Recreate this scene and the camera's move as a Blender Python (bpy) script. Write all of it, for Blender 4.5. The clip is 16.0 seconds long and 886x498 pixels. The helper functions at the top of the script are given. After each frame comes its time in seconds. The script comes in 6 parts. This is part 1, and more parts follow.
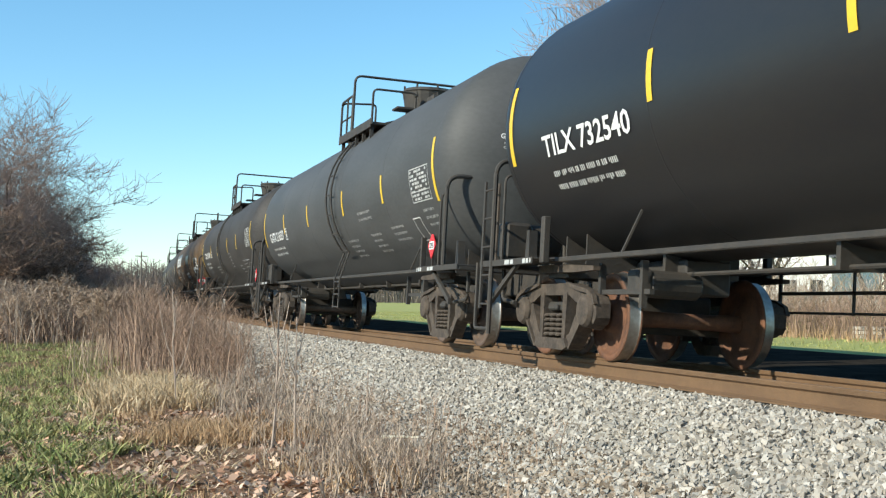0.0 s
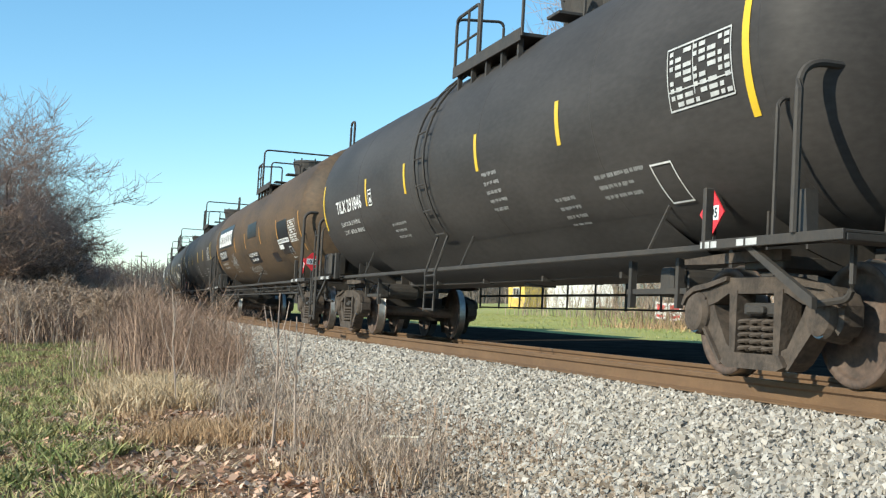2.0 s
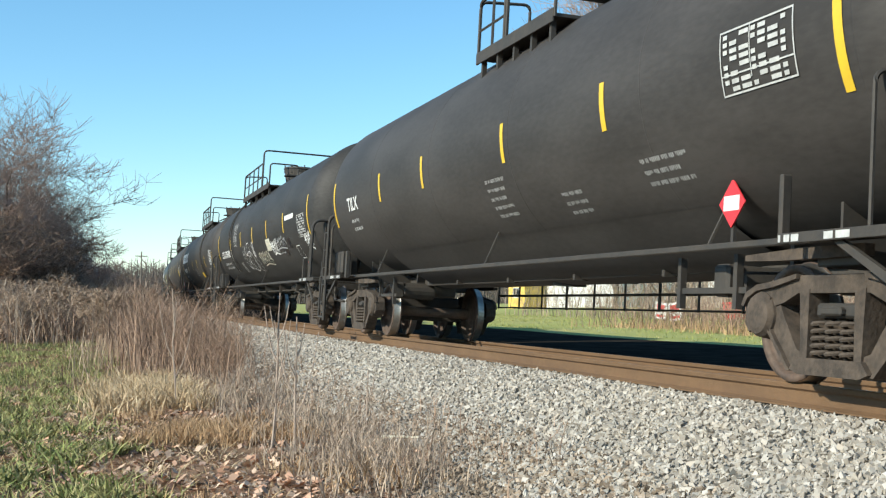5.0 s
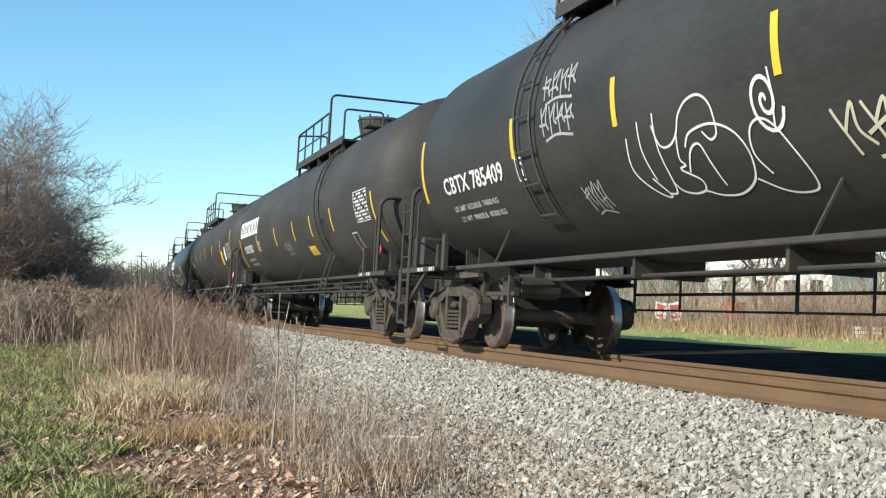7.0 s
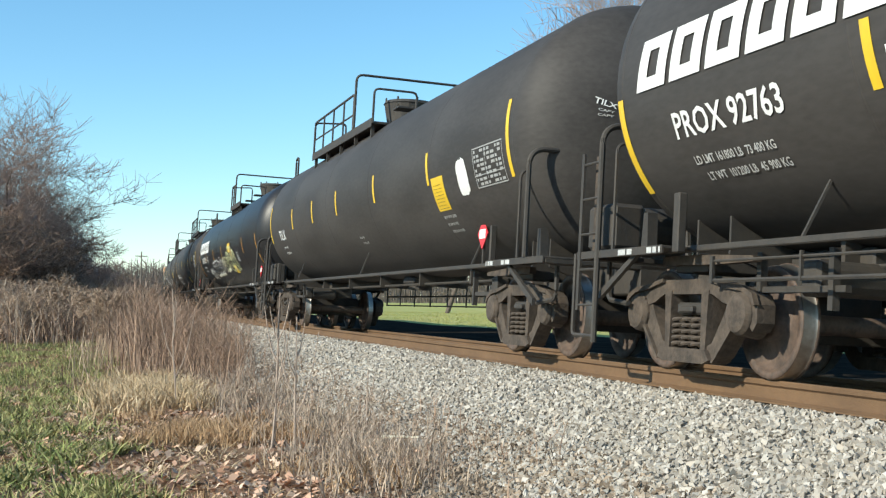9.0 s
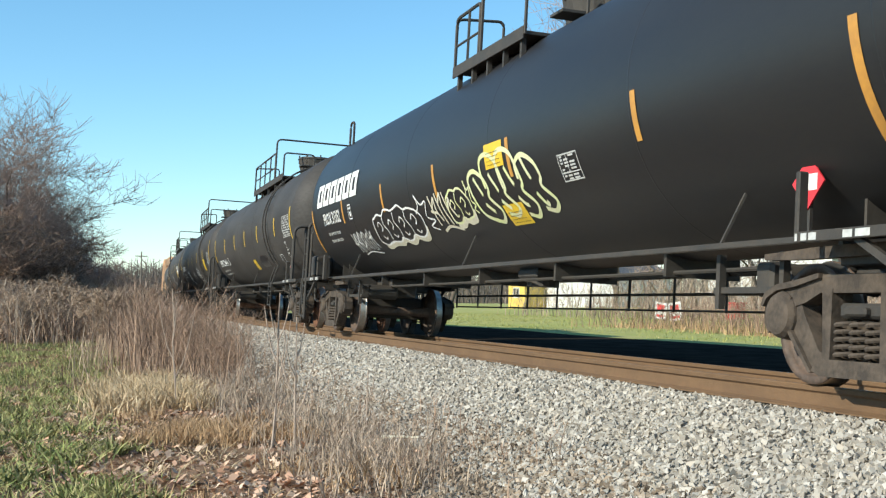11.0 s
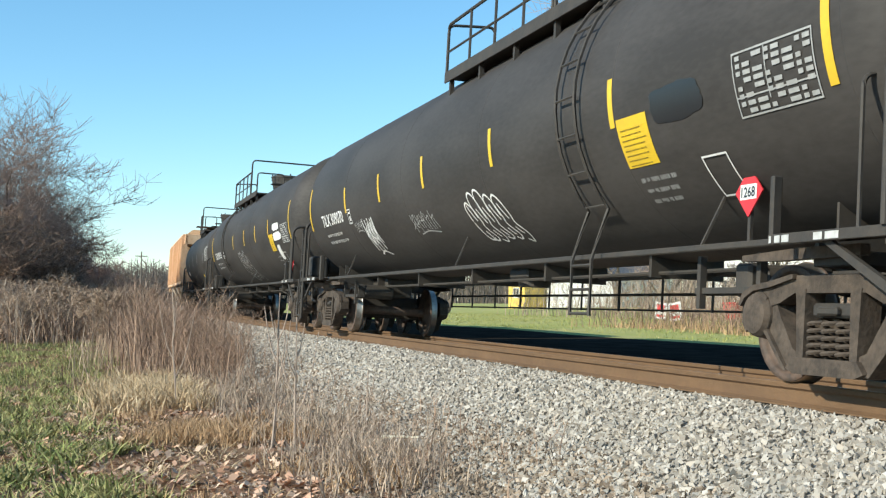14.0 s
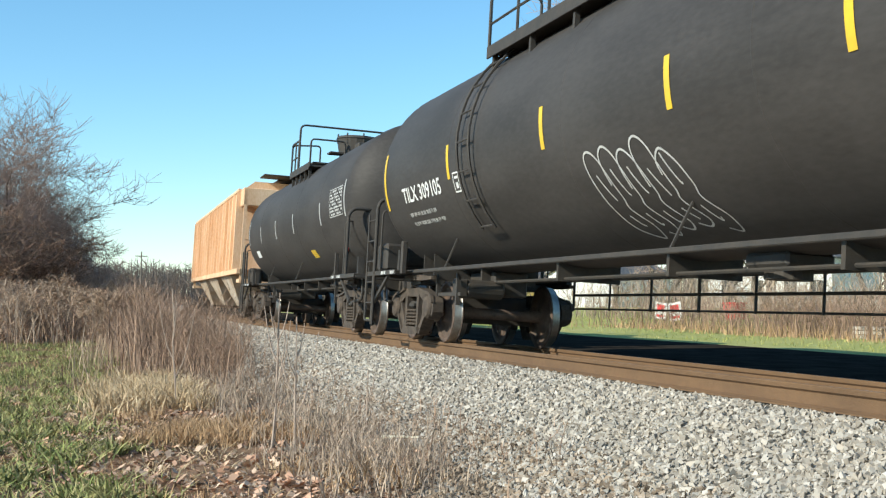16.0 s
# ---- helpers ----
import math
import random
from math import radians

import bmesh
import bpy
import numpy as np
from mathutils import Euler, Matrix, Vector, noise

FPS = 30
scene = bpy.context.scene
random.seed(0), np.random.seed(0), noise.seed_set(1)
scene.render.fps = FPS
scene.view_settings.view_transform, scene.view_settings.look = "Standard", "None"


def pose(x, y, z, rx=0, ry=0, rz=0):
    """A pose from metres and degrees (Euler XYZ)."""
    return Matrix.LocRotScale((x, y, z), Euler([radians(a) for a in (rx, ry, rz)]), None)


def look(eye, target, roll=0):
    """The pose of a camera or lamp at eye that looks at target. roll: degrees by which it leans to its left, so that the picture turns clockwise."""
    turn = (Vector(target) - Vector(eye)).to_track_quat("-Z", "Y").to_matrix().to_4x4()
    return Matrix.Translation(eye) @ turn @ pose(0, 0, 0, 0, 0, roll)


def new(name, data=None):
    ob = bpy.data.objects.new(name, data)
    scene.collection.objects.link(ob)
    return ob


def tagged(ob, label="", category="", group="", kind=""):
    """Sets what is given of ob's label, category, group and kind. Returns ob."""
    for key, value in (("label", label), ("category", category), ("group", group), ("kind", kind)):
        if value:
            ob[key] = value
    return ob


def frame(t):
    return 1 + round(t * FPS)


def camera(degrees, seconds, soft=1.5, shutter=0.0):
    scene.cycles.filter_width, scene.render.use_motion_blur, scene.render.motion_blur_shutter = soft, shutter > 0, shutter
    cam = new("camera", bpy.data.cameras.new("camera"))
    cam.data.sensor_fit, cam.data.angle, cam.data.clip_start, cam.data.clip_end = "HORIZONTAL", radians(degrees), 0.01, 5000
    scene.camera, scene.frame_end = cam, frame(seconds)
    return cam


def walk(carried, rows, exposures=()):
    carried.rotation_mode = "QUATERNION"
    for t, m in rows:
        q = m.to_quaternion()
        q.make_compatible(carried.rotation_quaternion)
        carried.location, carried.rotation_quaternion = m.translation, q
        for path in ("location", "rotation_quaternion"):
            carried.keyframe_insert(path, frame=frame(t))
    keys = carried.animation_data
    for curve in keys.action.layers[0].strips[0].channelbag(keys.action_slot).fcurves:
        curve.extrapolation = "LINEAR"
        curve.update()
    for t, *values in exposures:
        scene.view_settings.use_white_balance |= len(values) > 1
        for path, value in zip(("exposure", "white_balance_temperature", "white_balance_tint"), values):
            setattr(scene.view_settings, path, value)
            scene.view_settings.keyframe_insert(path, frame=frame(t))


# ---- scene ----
# ---------------- camera: stands still beside the track ----------------
cam = camera(40.09, 16.0, soft=1.25)
EYE = (0.0, -6.137, 0.638)
AIM = look(EYE, (-19.1105, -0.3048, 1.5144), 0.445)
walk(cam, [(0, AIM), (16.0, AIM)], [(0, 0.585, 6250, 2), (16.0, 0.585, 6250, 2)])

# ---------------- daylight: low sun behind the camera, clear sky ----------------
SUN_DIR = Vector((2.2, -8.3, 4.95)).normalized()
world = bpy.data.worlds.new("world")
scene.world = world
world.use_nodes = True
wn = world.node_tree.nodes
wl = world.node_tree.links
sky = wn.new("ShaderNodeTexSky")
sky.sky_type = 'NISHITA'
sky.sun_disc = False
sky.sun_elevation = math.asin(SUN_DIR.z)
sky.sun_rotation = math.atan2(SUN_DIR.x, SUN_DIR.y)
sky.air_density, sky.dust_density, sky.ozone_density = 1.0, 0.1, 4.0
tone = wn.new("ShaderNodeHueSaturation")
tone.inputs["Hue"].default_value, tone.inputs["Saturation"].default_value = 0.49, 1.08
wl.new(sky.outputs[0], tone.inputs["Color"])
wl.new(tone.outputs[0], wn["Background"].inputs[0])
wn["Background"].inputs[1].default_value = 0.13
sun = new("sun", bpy.data.lights.new("sun", 'SUN'))
sun.data.energy, sun.data.angle, sun.data.color = 4.1, radians(0.5), (1.0, 0.89, 0.745)
sun.matrix_world = look(SUN_DIR * 50, (0, 0, 0))

# ---------------- the track's line ----------------
CURVE, S1, CANT, SPEED, GAIN = 0.00068, -16.77, 2.897, 13.5425, 0.0133


def line(s):
    """Centre of the track at the distance s along it, and its heading in radians."""
    u = max(min(0.0, s - S1), -420.0)
    th = CURVE * u
    x, y = (s, 0.0) if s >= S1 else (S1 + math.sin(th) / CURVE, (1 - math.cos(th)) / CURVE)
    rest = min(0.0, s - S1 + 420.0)
    return x + rest * math.cos(th), y + rest * math.sin(th), th


def on_track(s, lat=0.0, z=0.0):
    """World point at s along, lat across (beyond the track is positive), z above the rails, with the cant."""
    x, y, th = line(s)
    c = radians(CANT)
    l, zz = lat * math.cos(c) + z * math.sin(c), -lat * math.sin(c) + z * math.cos(c)
    return x - math.sin(th) * l, y + math.cos(th) * l, zz


def beside(s, lat):
    x, y, th = line(s)
    return x - math.sin(th) * lat, y + math.cos(th) * lat


def track_pose(s):
    x, y, th = line(s)
    return pose(x, y, 0, -CANT, 0, math.degrees(th))


def gone(t):
    return SPEED * (t - 8) + 0.5 * GAIN * (t - 8) ** 2


def smooth(a, b, v):
    q = min(1.0, max(0.0, (v - a) / (b - a)))
    return q * q * (3 - 2 * q)


def ground_z(s, lat):
    """Height of the ground: a ballast bed with sloping shoulders, a bank before it, a field behind it."""
    if lat < 0:
        z = -0.165 - 0.72 * smooth(-1.0, -3.7, lat) - 0.10 * smooth(-4, -7, lat)
        z += 0.05 * noise.noise((s * 0.35, lat * 0.35, 1.0)) * smooth(-3, -4.2, lat)
        z += 0.5 * smooth(-9, -30, lat)
    else:
        z = -0.265 + 0.05 * smooth(1.3, 3.2, lat) + 0.58 * smooth(24, 36, lat)
        z += 0.06 * noise.noise((s * 0.1, lat * 0.1, 4.0)) * smooth(3, 6, lat)
        z += 1.5 * smooth(80, 300, lat)
    return z + 5.0 * smooth(-160, -700, s) * smooth(-3, -60, lat)


# ---------------- materials ----------------
def mat(name, colour, rough=0.6, metal=0.0, dark=None, scale=3.0, amount=0.5, bump=0.0, bump_scale=40.0,
        stretch=(1, 1, 1), spec=0.5, fine=25.0, jitter=0.0, island=False, second=None):
    """Procedural paint, metal or earth: a base colour broken at two scales, with relief."""
    m = bpy.data.materials.new(name)
    m.use_nodes = True
    n, l = m.node_tree.nodes, m.node_tree.links
    b = n["Principled BSDF"]
    b.inputs["Roughness"].default_value = rough
    b.inputs["Metallic"].default_value = metal
    b.inputs["Specular IOR Level"].default_value = spec
    tc = n.new("ShaderNodeTexCoord")
    mp = n.new("ShaderNodeMapping")
    mp.inputs["Scale"].default_value = stretch
    l.new(tc.outputs["Object"], mp.inputs["Vector"])
    dark = dark or tuple(c * 0.6 for c in colour)
    mix = n.new("ShaderNodeMix")
    mix.data_type = 'RGBA'
    mix.inputs[6].default_value = (*colour, 1)
    mix.inputs[7].default_value = (*dark, 1)
    big = n.new("ShaderNodeTexNoise")
    big.inputs["Scale"].default_value, big.inputs["Detail"].default_value = scale, 5.0
    small = n.new("ShaderNodeTexNoise")
    small.inputs["Scale"].default_value, small.inputs["Detail"].default_value = fine, 4.0
    for t in (big, small):
        l.new(mp.outputs[0], t.inputs["Vector"])
    add = n.new("ShaderNodeMath")
    add.operation = 'MULTIPLY_ADD'
    l.new(big.outputs[0], add.inputs[0])
    add.inputs[1].default_value = 0.65
    half = n.new("ShaderNodeMath")
    half.operation = 'MULTIPLY'
    half.inputs[1].default_value = 0.35
    l.new(small.outputs[0], half.inputs[0])
    l.new(half.outputs[0], add.inputs[2])
    rng = n.new("ShaderNodeMapRange")
    rng.inputs[1].default_value, rng.inputs[2].default_value = 0.38, 0.62
    rng.inputs[3].default_value, rng.inputs[4].default_value = 0.0, amount
    l.new(add.outputs[0], rng.inputs[0])
    l.new(rng.outputs[0], mix.inputs[0])
    out = mix.outputs[2]
    if jitter:
        src = n.new("ShaderNodeNewGeometry") if island else n.new("ShaderNodeObjectInfo")
        rnd = src.outputs["Random Per Island"] if island else src.outputs["Random"]
        if second:
            mix2 = n.new("ShaderNodeMix")
            mix2.data_type = 'RGBA'
            l.new(rnd, mix2.inputs[0])
            l.new(out, mix2.inputs[6])
            mix2.inputs[7].default_value = (*second, 1)
            out = mix2.outputs[2]
        hsv = n.new("ShaderNodeHueSaturation")
        r2 = n.new("ShaderNodeMapRange")
        r2.inputs[3].default_value, r2.inputs[4].default_value = 1 - jitter, 1 + jitter
        wob = n.new("ShaderNodeMath")
        wob.operation = 'FRACT'
        mul = n.new("ShaderNodeMath")
        mul.operation = 'MULTIPLY'
        mul.inputs[1].default_value = 7.31
        l.new(rnd, mul.inputs[0])
        l.new(mul.outputs[0], wob.inputs[0])
        l.new(wob.outputs[0], r2.inputs[0])
        l.new(r2.outputs[0], hsv.inputs["Value"])
        l.new(out, hsv.inputs["Color"])
        out = hsv.outputs[0]
    l.new(out, b.inputs["Base Color"])
    if bump:
        bt = n.new("ShaderNodeTexNoise")
        bt.inputs["Scale"].default_value, bt.inputs["Detail"].default_value = bump_scale, 6.0
        l.new(mp.outputs[0], bt.inputs["Vector"])
        bp = n.new("ShaderNodeBump")
        bp.inputs["Strength"].default_value, bp.inputs["Distance"].default_value = bump, 0.02
        l.new(bt.outputs[0], bp.inputs["Height"])
        l.new(bp.outputs[0], b.inputs["Normal"])
    return m


BLACK_TANK = mat("black_tank_paint", (0.062, 0.0562, 0.052), 0.62, spec=0.25, dark=(0.038, 0.0342, 0.0312), scale=0.9, amount=0.95, bump=0.06, bump_scale=9, stretch=(0.5, 1, 1.6), fine=14)
FLAT_TANK = mat("flat_black_tank_paint", (0.05, 0.047, 0.0445), 0.6, spec=0.25, dark=(0.028, 0.0265, 0.024), scale=0.9, amount=0.95, bump=0.06, bump_scale=9, stretch=(0.5, 1, 1.6), fine=14)
GREY_TANK = mat("charcoal_tank_paint", (0.08, 0.08, 0.08), 0.6, spec=0.3, dark=(0.058, 0.059, 0.058), scale=0.9, amount=0.9, bump=0.06, bump_scale=9, stretch=(0.5, 1, 1.6), fine=14)
GLOSS_TANK = mat("glossy_black_tank_paint", (0.017, 0.017, 0.019), 0.42, spec=0.35, dark=(0.023, 0.022, 0.022), scale=0.8, amount=0.9, bump=0.05, bump_scale=9, stretch=(0.5, 1, 1.6), fine=14)
BROWN_TANK = mat("grimy_brown_tank_paint", (0.118, 0.075, 0.041), 0.65, spec=0.3, dark=(0.052, 0.038, 0.026), scale=0.7, amount=0.95, bump=0.08, bump_scale=9, stretch=(0.5, 1, 1.4), fine=10)
FRAME_STEEL = mat("dusty_black_steel", (0.036, 0.033, 0.03), 0.7, dark=(0.066, 0.054, 0.042), scale=4, amount=0.7, bump=0.15, bump_scale=30)
TRUCK_STEEL = mat("grimy_cast_steel", (0.098, 0.074, 0.055), 0.85, dark=(0.036, 0.028, 0.022), scale=6, amount=0.9, bump=0.3, bump_scale=30)
WHEEL_STEEL = mat("rusty_wheel_steel", (0.135, 0.09, 0.066), 0.7, dark=(0.048, 0.036, 0.029), scale=5, amount=0.9, bump=0.2, bump_scale=30)
RUSTY_WHEEL = mat("orange_rusty_wheel_steel", (0.17, 0.075, 0.038), 0.8, dark=(0.07, 0.037, 0.025), scale=5, amount=0.8, bump=0.2, bump_scale=30)
TREAD = mat("polished_tread_steel", (0.42, 0.4, 0.37), 0.45, 1.0, dark=(0.2, 0.18, 0.16), scale=8, amount=0.6)
RAIL_RUST = mat("brown_rail_rust", (0.16, 0.092, 0.045), 0.85, dark=(0.11, 0.064, 0.033), scale=2.5, amount=0.8, bump=0.25, bump_scale=60, stretch=(0.5, 1, 1))
RAIL_TOP = mat("worn_rail_head", (0.19, 0.12, 0.066), 0.6, 0.2, dark=(0.14, 0.085, 0.045), scale=6, amount=0.7, stretch=(0.15, 1, 1))
TIE_WOOD = mat("weathered_tie_wood", (0.12, 0.095, 0.07), 0.9, dark=(0.06, 0.05, 0.04), scale=3, amount=0.9, bump=0.5, bump_scale=14, stretch=(4, 0.6, 2), jitter=0.25)
YELLOW = mat("yellow_reflective_tape", (0.74, 0.5, 0.025), 0.45, dark=(0.62, 0.4, 0.04), scale=5, amount=0.6)
ORANGE = mat("faded_orange_tape", (0.55, 0.27, 0.05), 0.5, dark=(0.4, 0.2, 0.05), scale=6, amount=0.8)
WHITE = mat("white_stencil_paint", (0.78, 0.78, 0.76), 0.55, dark=(0.6, 0.6, 0.58), scale=8, amount=0.5)
GREY_STENCIL = mat("weathered_stencil_paint", (0.4, 0.4, 0.39), 0.6, dark=(0.25, 0.25, 0.24), scale=12, amount=0.7)
CREAM = mat("cream_spray_paint", (0.62, 0.58, 0.45), 0.6, dark=(0.5, 0.46, 0.36), scale=8, amount=0.6)
LIME = mat("pale_lime_spray_paint", (0.62, 0.68, 0.3), 0.6, dark=(0.66, 0.62, 0.45), scale=3, amount=0.8)
RED = mat("red_placard", (0.68, 0.035, 0.045), 0.5, dark=(0.55, 0.03, 0.04), scale=10, amount=0.5)
FRESH_BLACK = mat("fresh_black_patch_paint", (0.013, 0.014, 0.018), 0.35, dark=(0.02, 0.02, 0.022), scale=4, amount=0.6)
BLUE = mat("blue_bearing_cap", (0.055, 0.15, 0.24), 0.65, dark=(0.06, 0.07, 0.075), scale=12, amount=0.8)
HOPPER = mat("rusty_orange_hopper_paint", (0.78, 0.55, 0.36), 0.75, dark=(0.62, 0.37, 0.2), scale=1.2, amount=0.9, bump=0.15, bump_scale=20, stretch=(1, 1, 0.4))
HOPPER_PALE = mat("pale_hopper_sheet", (0.52, 0.46, 0.38), 0.7, dark=(0.35, 0.22, 0.12), scale=2, amount=0.8)
EARTH = mat("leaf_strewn_earth", (0.28, 0.18, 0.115), 0.95, spec=0.05, dark=(0.085, 0.052, 0.034), scale=1.6, amount=0.95, bump=0.8, bump_scale=18, fine=30)
BALLAST_BED = mat("grey_ballast_bed", (0.40, 0.365, 0.315), 0.95, spec=0.05, dark=(0.22, 0.195, 0.165), scale=14, amount=0.95, bump=1.0, bump_scale=26, fine=40)
STONE = mat("crushed_limestone", (0.475, 0.445, 0.40), 0.9, spec=0.05, dark=(0.345, 0.32, 0.28), scale=9, amount=0.6, jitter=0.3, island=True, second=(0.36, 0.315, 0.26))
FIELD = mat("mown_green_field", (0.32, 0.35, 0.11), 0.95, spec=0.05, dark=(0.4, 0.37, 0.16), scale=0.25, amount=0.9, bump=0.7, bump_scale=20, fine=6)
GRASS = mat("green_grass_blades", (0.16, 0.235, 0.05), 0.75, dark=(0.245, 0.255, 0.09), scale=1.5, amount=0.85, jitter=0.65, island=True, second=(0.34, 0.29, 0.13))
STRAW = mat("dry_straw_blades", (0.68, 0.55, 0.37), 0.85, dark=(0.5, 0.38, 0.24), scale=1.2, amount=0.9, jitter=0.35, island=True, second=(0.45, 0.32, 0.18))
WEEDS = mat("dead_brown_weed_stalks", (0.37, 0.265, 0.185), 0.9, dark=(0.23, 0.155, 0.105), scale=0.6, amount=0.9, jitter=0.5, island=True, second=(0.5, 0.385, 0.285))
GREY_WEEDS = mat("grey_dead_stalks", (0.38, 0.31, 0.255), 0.9, dark=(0.22, 0.165, 0.125), scale=1.0, amount=0.9, jitter=0.45, island=True, second=(0.44, 0.34, 0.25))
DARK_WEEDS = mat("dark_brown_weed_stalks", (0.265, 0.17, 0.115), 0.9, dark=(0.13, 0.085, 0.06), scale=0.6, amount=0.9, jitter=0.5, island=True, second=(0.38, 0.26, 0.185))
RUSSET = mat("rusty_brown_dry_tufts", (0.38, 0.25, 0.14), 0.9, dark=(0.26, 0.18, 0.09), scale=2.0, amount=0.9, jitter=0.4, island=True, second=(0.5, 0.33, 0.19))
LEAF = mat("fallen_dry_leaves", (0.55, 0.30, 0.18), 0.85, dark=(0.27, 0.13, 0.085), scale=3, amount=0.8, jitter=0.55, island=True, second=(0.56, 0.42, 0.31))
BARK = mat("grey_brown_bark", (0.15, 0.12, 0.095), 0.95, dark=(0.08, 0.062, 0.05), scale=4, amount=0.9, bump=0.5, bump_scale=30, stretch=(2, 2, 0.5))
TWIG = mat("bare_grey_twigs", (0.36, 0.27, 0.23), 0.95, dark=(0.24, 0.17, 0.14), scale=0.4, amount=0.8)
PINK_TWIG = mat("pale_reddish_twigs", (0.42, 0.32, 0.27), 0.95, dark=(0.3, 0.22, 0.19), scale=0.5, amount=0.8)
SAPLING = mat("pale_sapling_bark", (0.46, 0.37, 0.30), 0.9, dark=(0.27, 0.2, 0.155), scale=14, amount=0.8)
SIDING = mat("white_siding", (0.74, 0.74, 0.72), 0.7, dark=(0.62, 0.62, 0.6), scale=2, amount=0.6)
ROOFING = mat("grey_shingle_roof", (0.12, 0.12, 0.125), 0.9, dark=(0.08, 0.08, 0.085), scale=5, amount=0.8, bump=0.4, bump_scale=20)
GLASS = mat("dark_window_glass", (0.03, 0.035, 0.04), 0.08, dark=(0.02, 0.022, 0.025), scale=1, amount=0.5)
FENCE_WOOD = mat("weathered_fence_boards", (0.6, 0.56, 0.5), 0.9, dark=(0.36, 0.31, 0.25), scale=3, amount=0.8, stretch=(3, 3, 0.4), jitter=0.2)
YELLOW_WALL = mat("yellow_painted_wall", (0.7, 0.5, 0.12), 0.7, dark=(0.6, 0.42, 0.1), scale=2, amount=0.5)
WOOD_POLE = mat("grey_utility_pole_wood", (0.2, 0.17, 0.14), 0.9, dark=(0.13, 0.11, 0.09), scale=3, amount=0.7)
FAR_WOODS = mat("distant_bare_woods", (0.2, 0.16, 0.13), 1.0, dark=(0.15, 0.12, 0.1), scale=0.05, amount=0.8, fine=0.6)


# ---------------- mesh helpers ----------------
def mesh_ob(name, bm, material, parent=None, smooth_it=False):
    me = bpy.data.meshes.new(name)
    bm.to_mesh(me)
    bm.free()
    for m in (material if isinstance(material, (list, tuple)) else [material]):
        me.materials.append(m)
    if smooth_it:
        me.polygons.foreach_set("use_smooth", [True] * len(me.polygons))
    ob = new(name, me)
    ob.parent = parent
    return ob


def part(name, bm, material, parent, label="", smooth_it=False):
    ob = mesh_ob(name, bm, material, parent, smooth_it)
    return tagged(ob, label) if label else ob


def data_ob(name, verts, faces, material, parent=None):
    me = bpy.data.meshes.new(name)
    me.from_pydata([tuple(v) for v in verts], [], [tuple(f) for f in faces])
    me.materials.append(material)
    ob = new(name, me)
    ob.parent = parent
    return ob


def soup_ob(name, verts, faces, material, parent=None):
    """A mesh from numpy arrays; all faces have the same number of corners."""
    me = bpy.data.meshes.new(name)
    verts, faces = np.asarray(verts, np.float32).reshape(-1, 3), np.asarray(faces, np.int32)
    k = faces.shape[1]
    me.vertices.add(len(verts))
    me.vertices.foreach_set("co", verts.ravel())
    me.loops.add(faces.size)
    me.loops.foreach_set("vertex_index", faces.ravel())
    me.polygons.add(len(faces))
    me.polygons.foreach_set("loop_start", np.arange(0, faces.size, k, dtype=np.int32))
    me.update(calc_edges=True)
    me.validate()
    me.materials.append(material)
    ob = new(name, me)
    ob.parent = parent
    return ob


def box(bm, x0, x1, y0, y1, z0, z1, bevel=0.0, m=None):
    vs = [bm.verts.new((x, y, z)) for x in (x0, x1) for y in (y0, y1) for z in (z0, z1)]
    fs = [bm.faces.new([vs[i] for i in q]) for q in ((0, 1, 3, 2), (4, 6, 7, 5), (0, 4, 5, 1), (2, 3, 7, 6), (0, 2, 6, 4), (1, 5, 7, 3))]
    if bevel:
        es = list({e for f in fs for e in f.edges})
        r = bmesh.ops.bevel(bm, geom=es, offset=bevel, segments=1, affect='EDGES')
        vs = list({v for f in r["faces"] for v in f.verts} | {v for v in vs if v.is_valid})
    if m is not None:
        for v in vs:
            v.co = m @ v.co
    return vs


def prism(bm, outline, y0, y1):
    """A plate with an outline in x and z, from y0 to y1."""
    a = [bm.verts.new((x, y0, z)) for x, z in outline]
    b = [bm.verts.new((x, y1, z)) for x, z in outline]
    n = len(a)
    bm.faces.new(a)
    bm.faces.new(b[::-1])
    for i in range(n):
        bm.faces.new((a[i], b[i], b[(i + 1) % n], a[(i + 1) % n]))


def tube(bm, pts, r, n=6, r_end=None, cap=True):
    """A round bar through points."""
    pts = [Vector(p) for p in pts]
    rings = []
    up = Vector((0, 0, 1))
    for i, p in enumerate(pts):
        d = (pts[min(i + 1, len(pts) - 1)] - pts[max(i - 1, 0)]).normalized()
        side = d.cross(up)
        if side.length < 0.05:
            side = d.cross(Vector((1, 0, 0)))
        side.normalize()
        q = side.cross(d)
        rr = r if r_end is None else r + (r_end - r) * i / max(1, len(pts) - 1)
        rings.append([bm.verts.new(p + (side * math.cos(a) + q * math.sin(a)) * rr) for a in [2 * math.pi * k / n for k in range(n)]])
    for a, b in zip(rings, rings[1:]):
        for k in range(n):
            bm.faces.new((a[k], a[(k + 1) % n], b[(k + 1) % n], b[k]))
    if cap:
        bm.faces.new(rings[0][::-1])
        bm.faces.new(rings[-1])


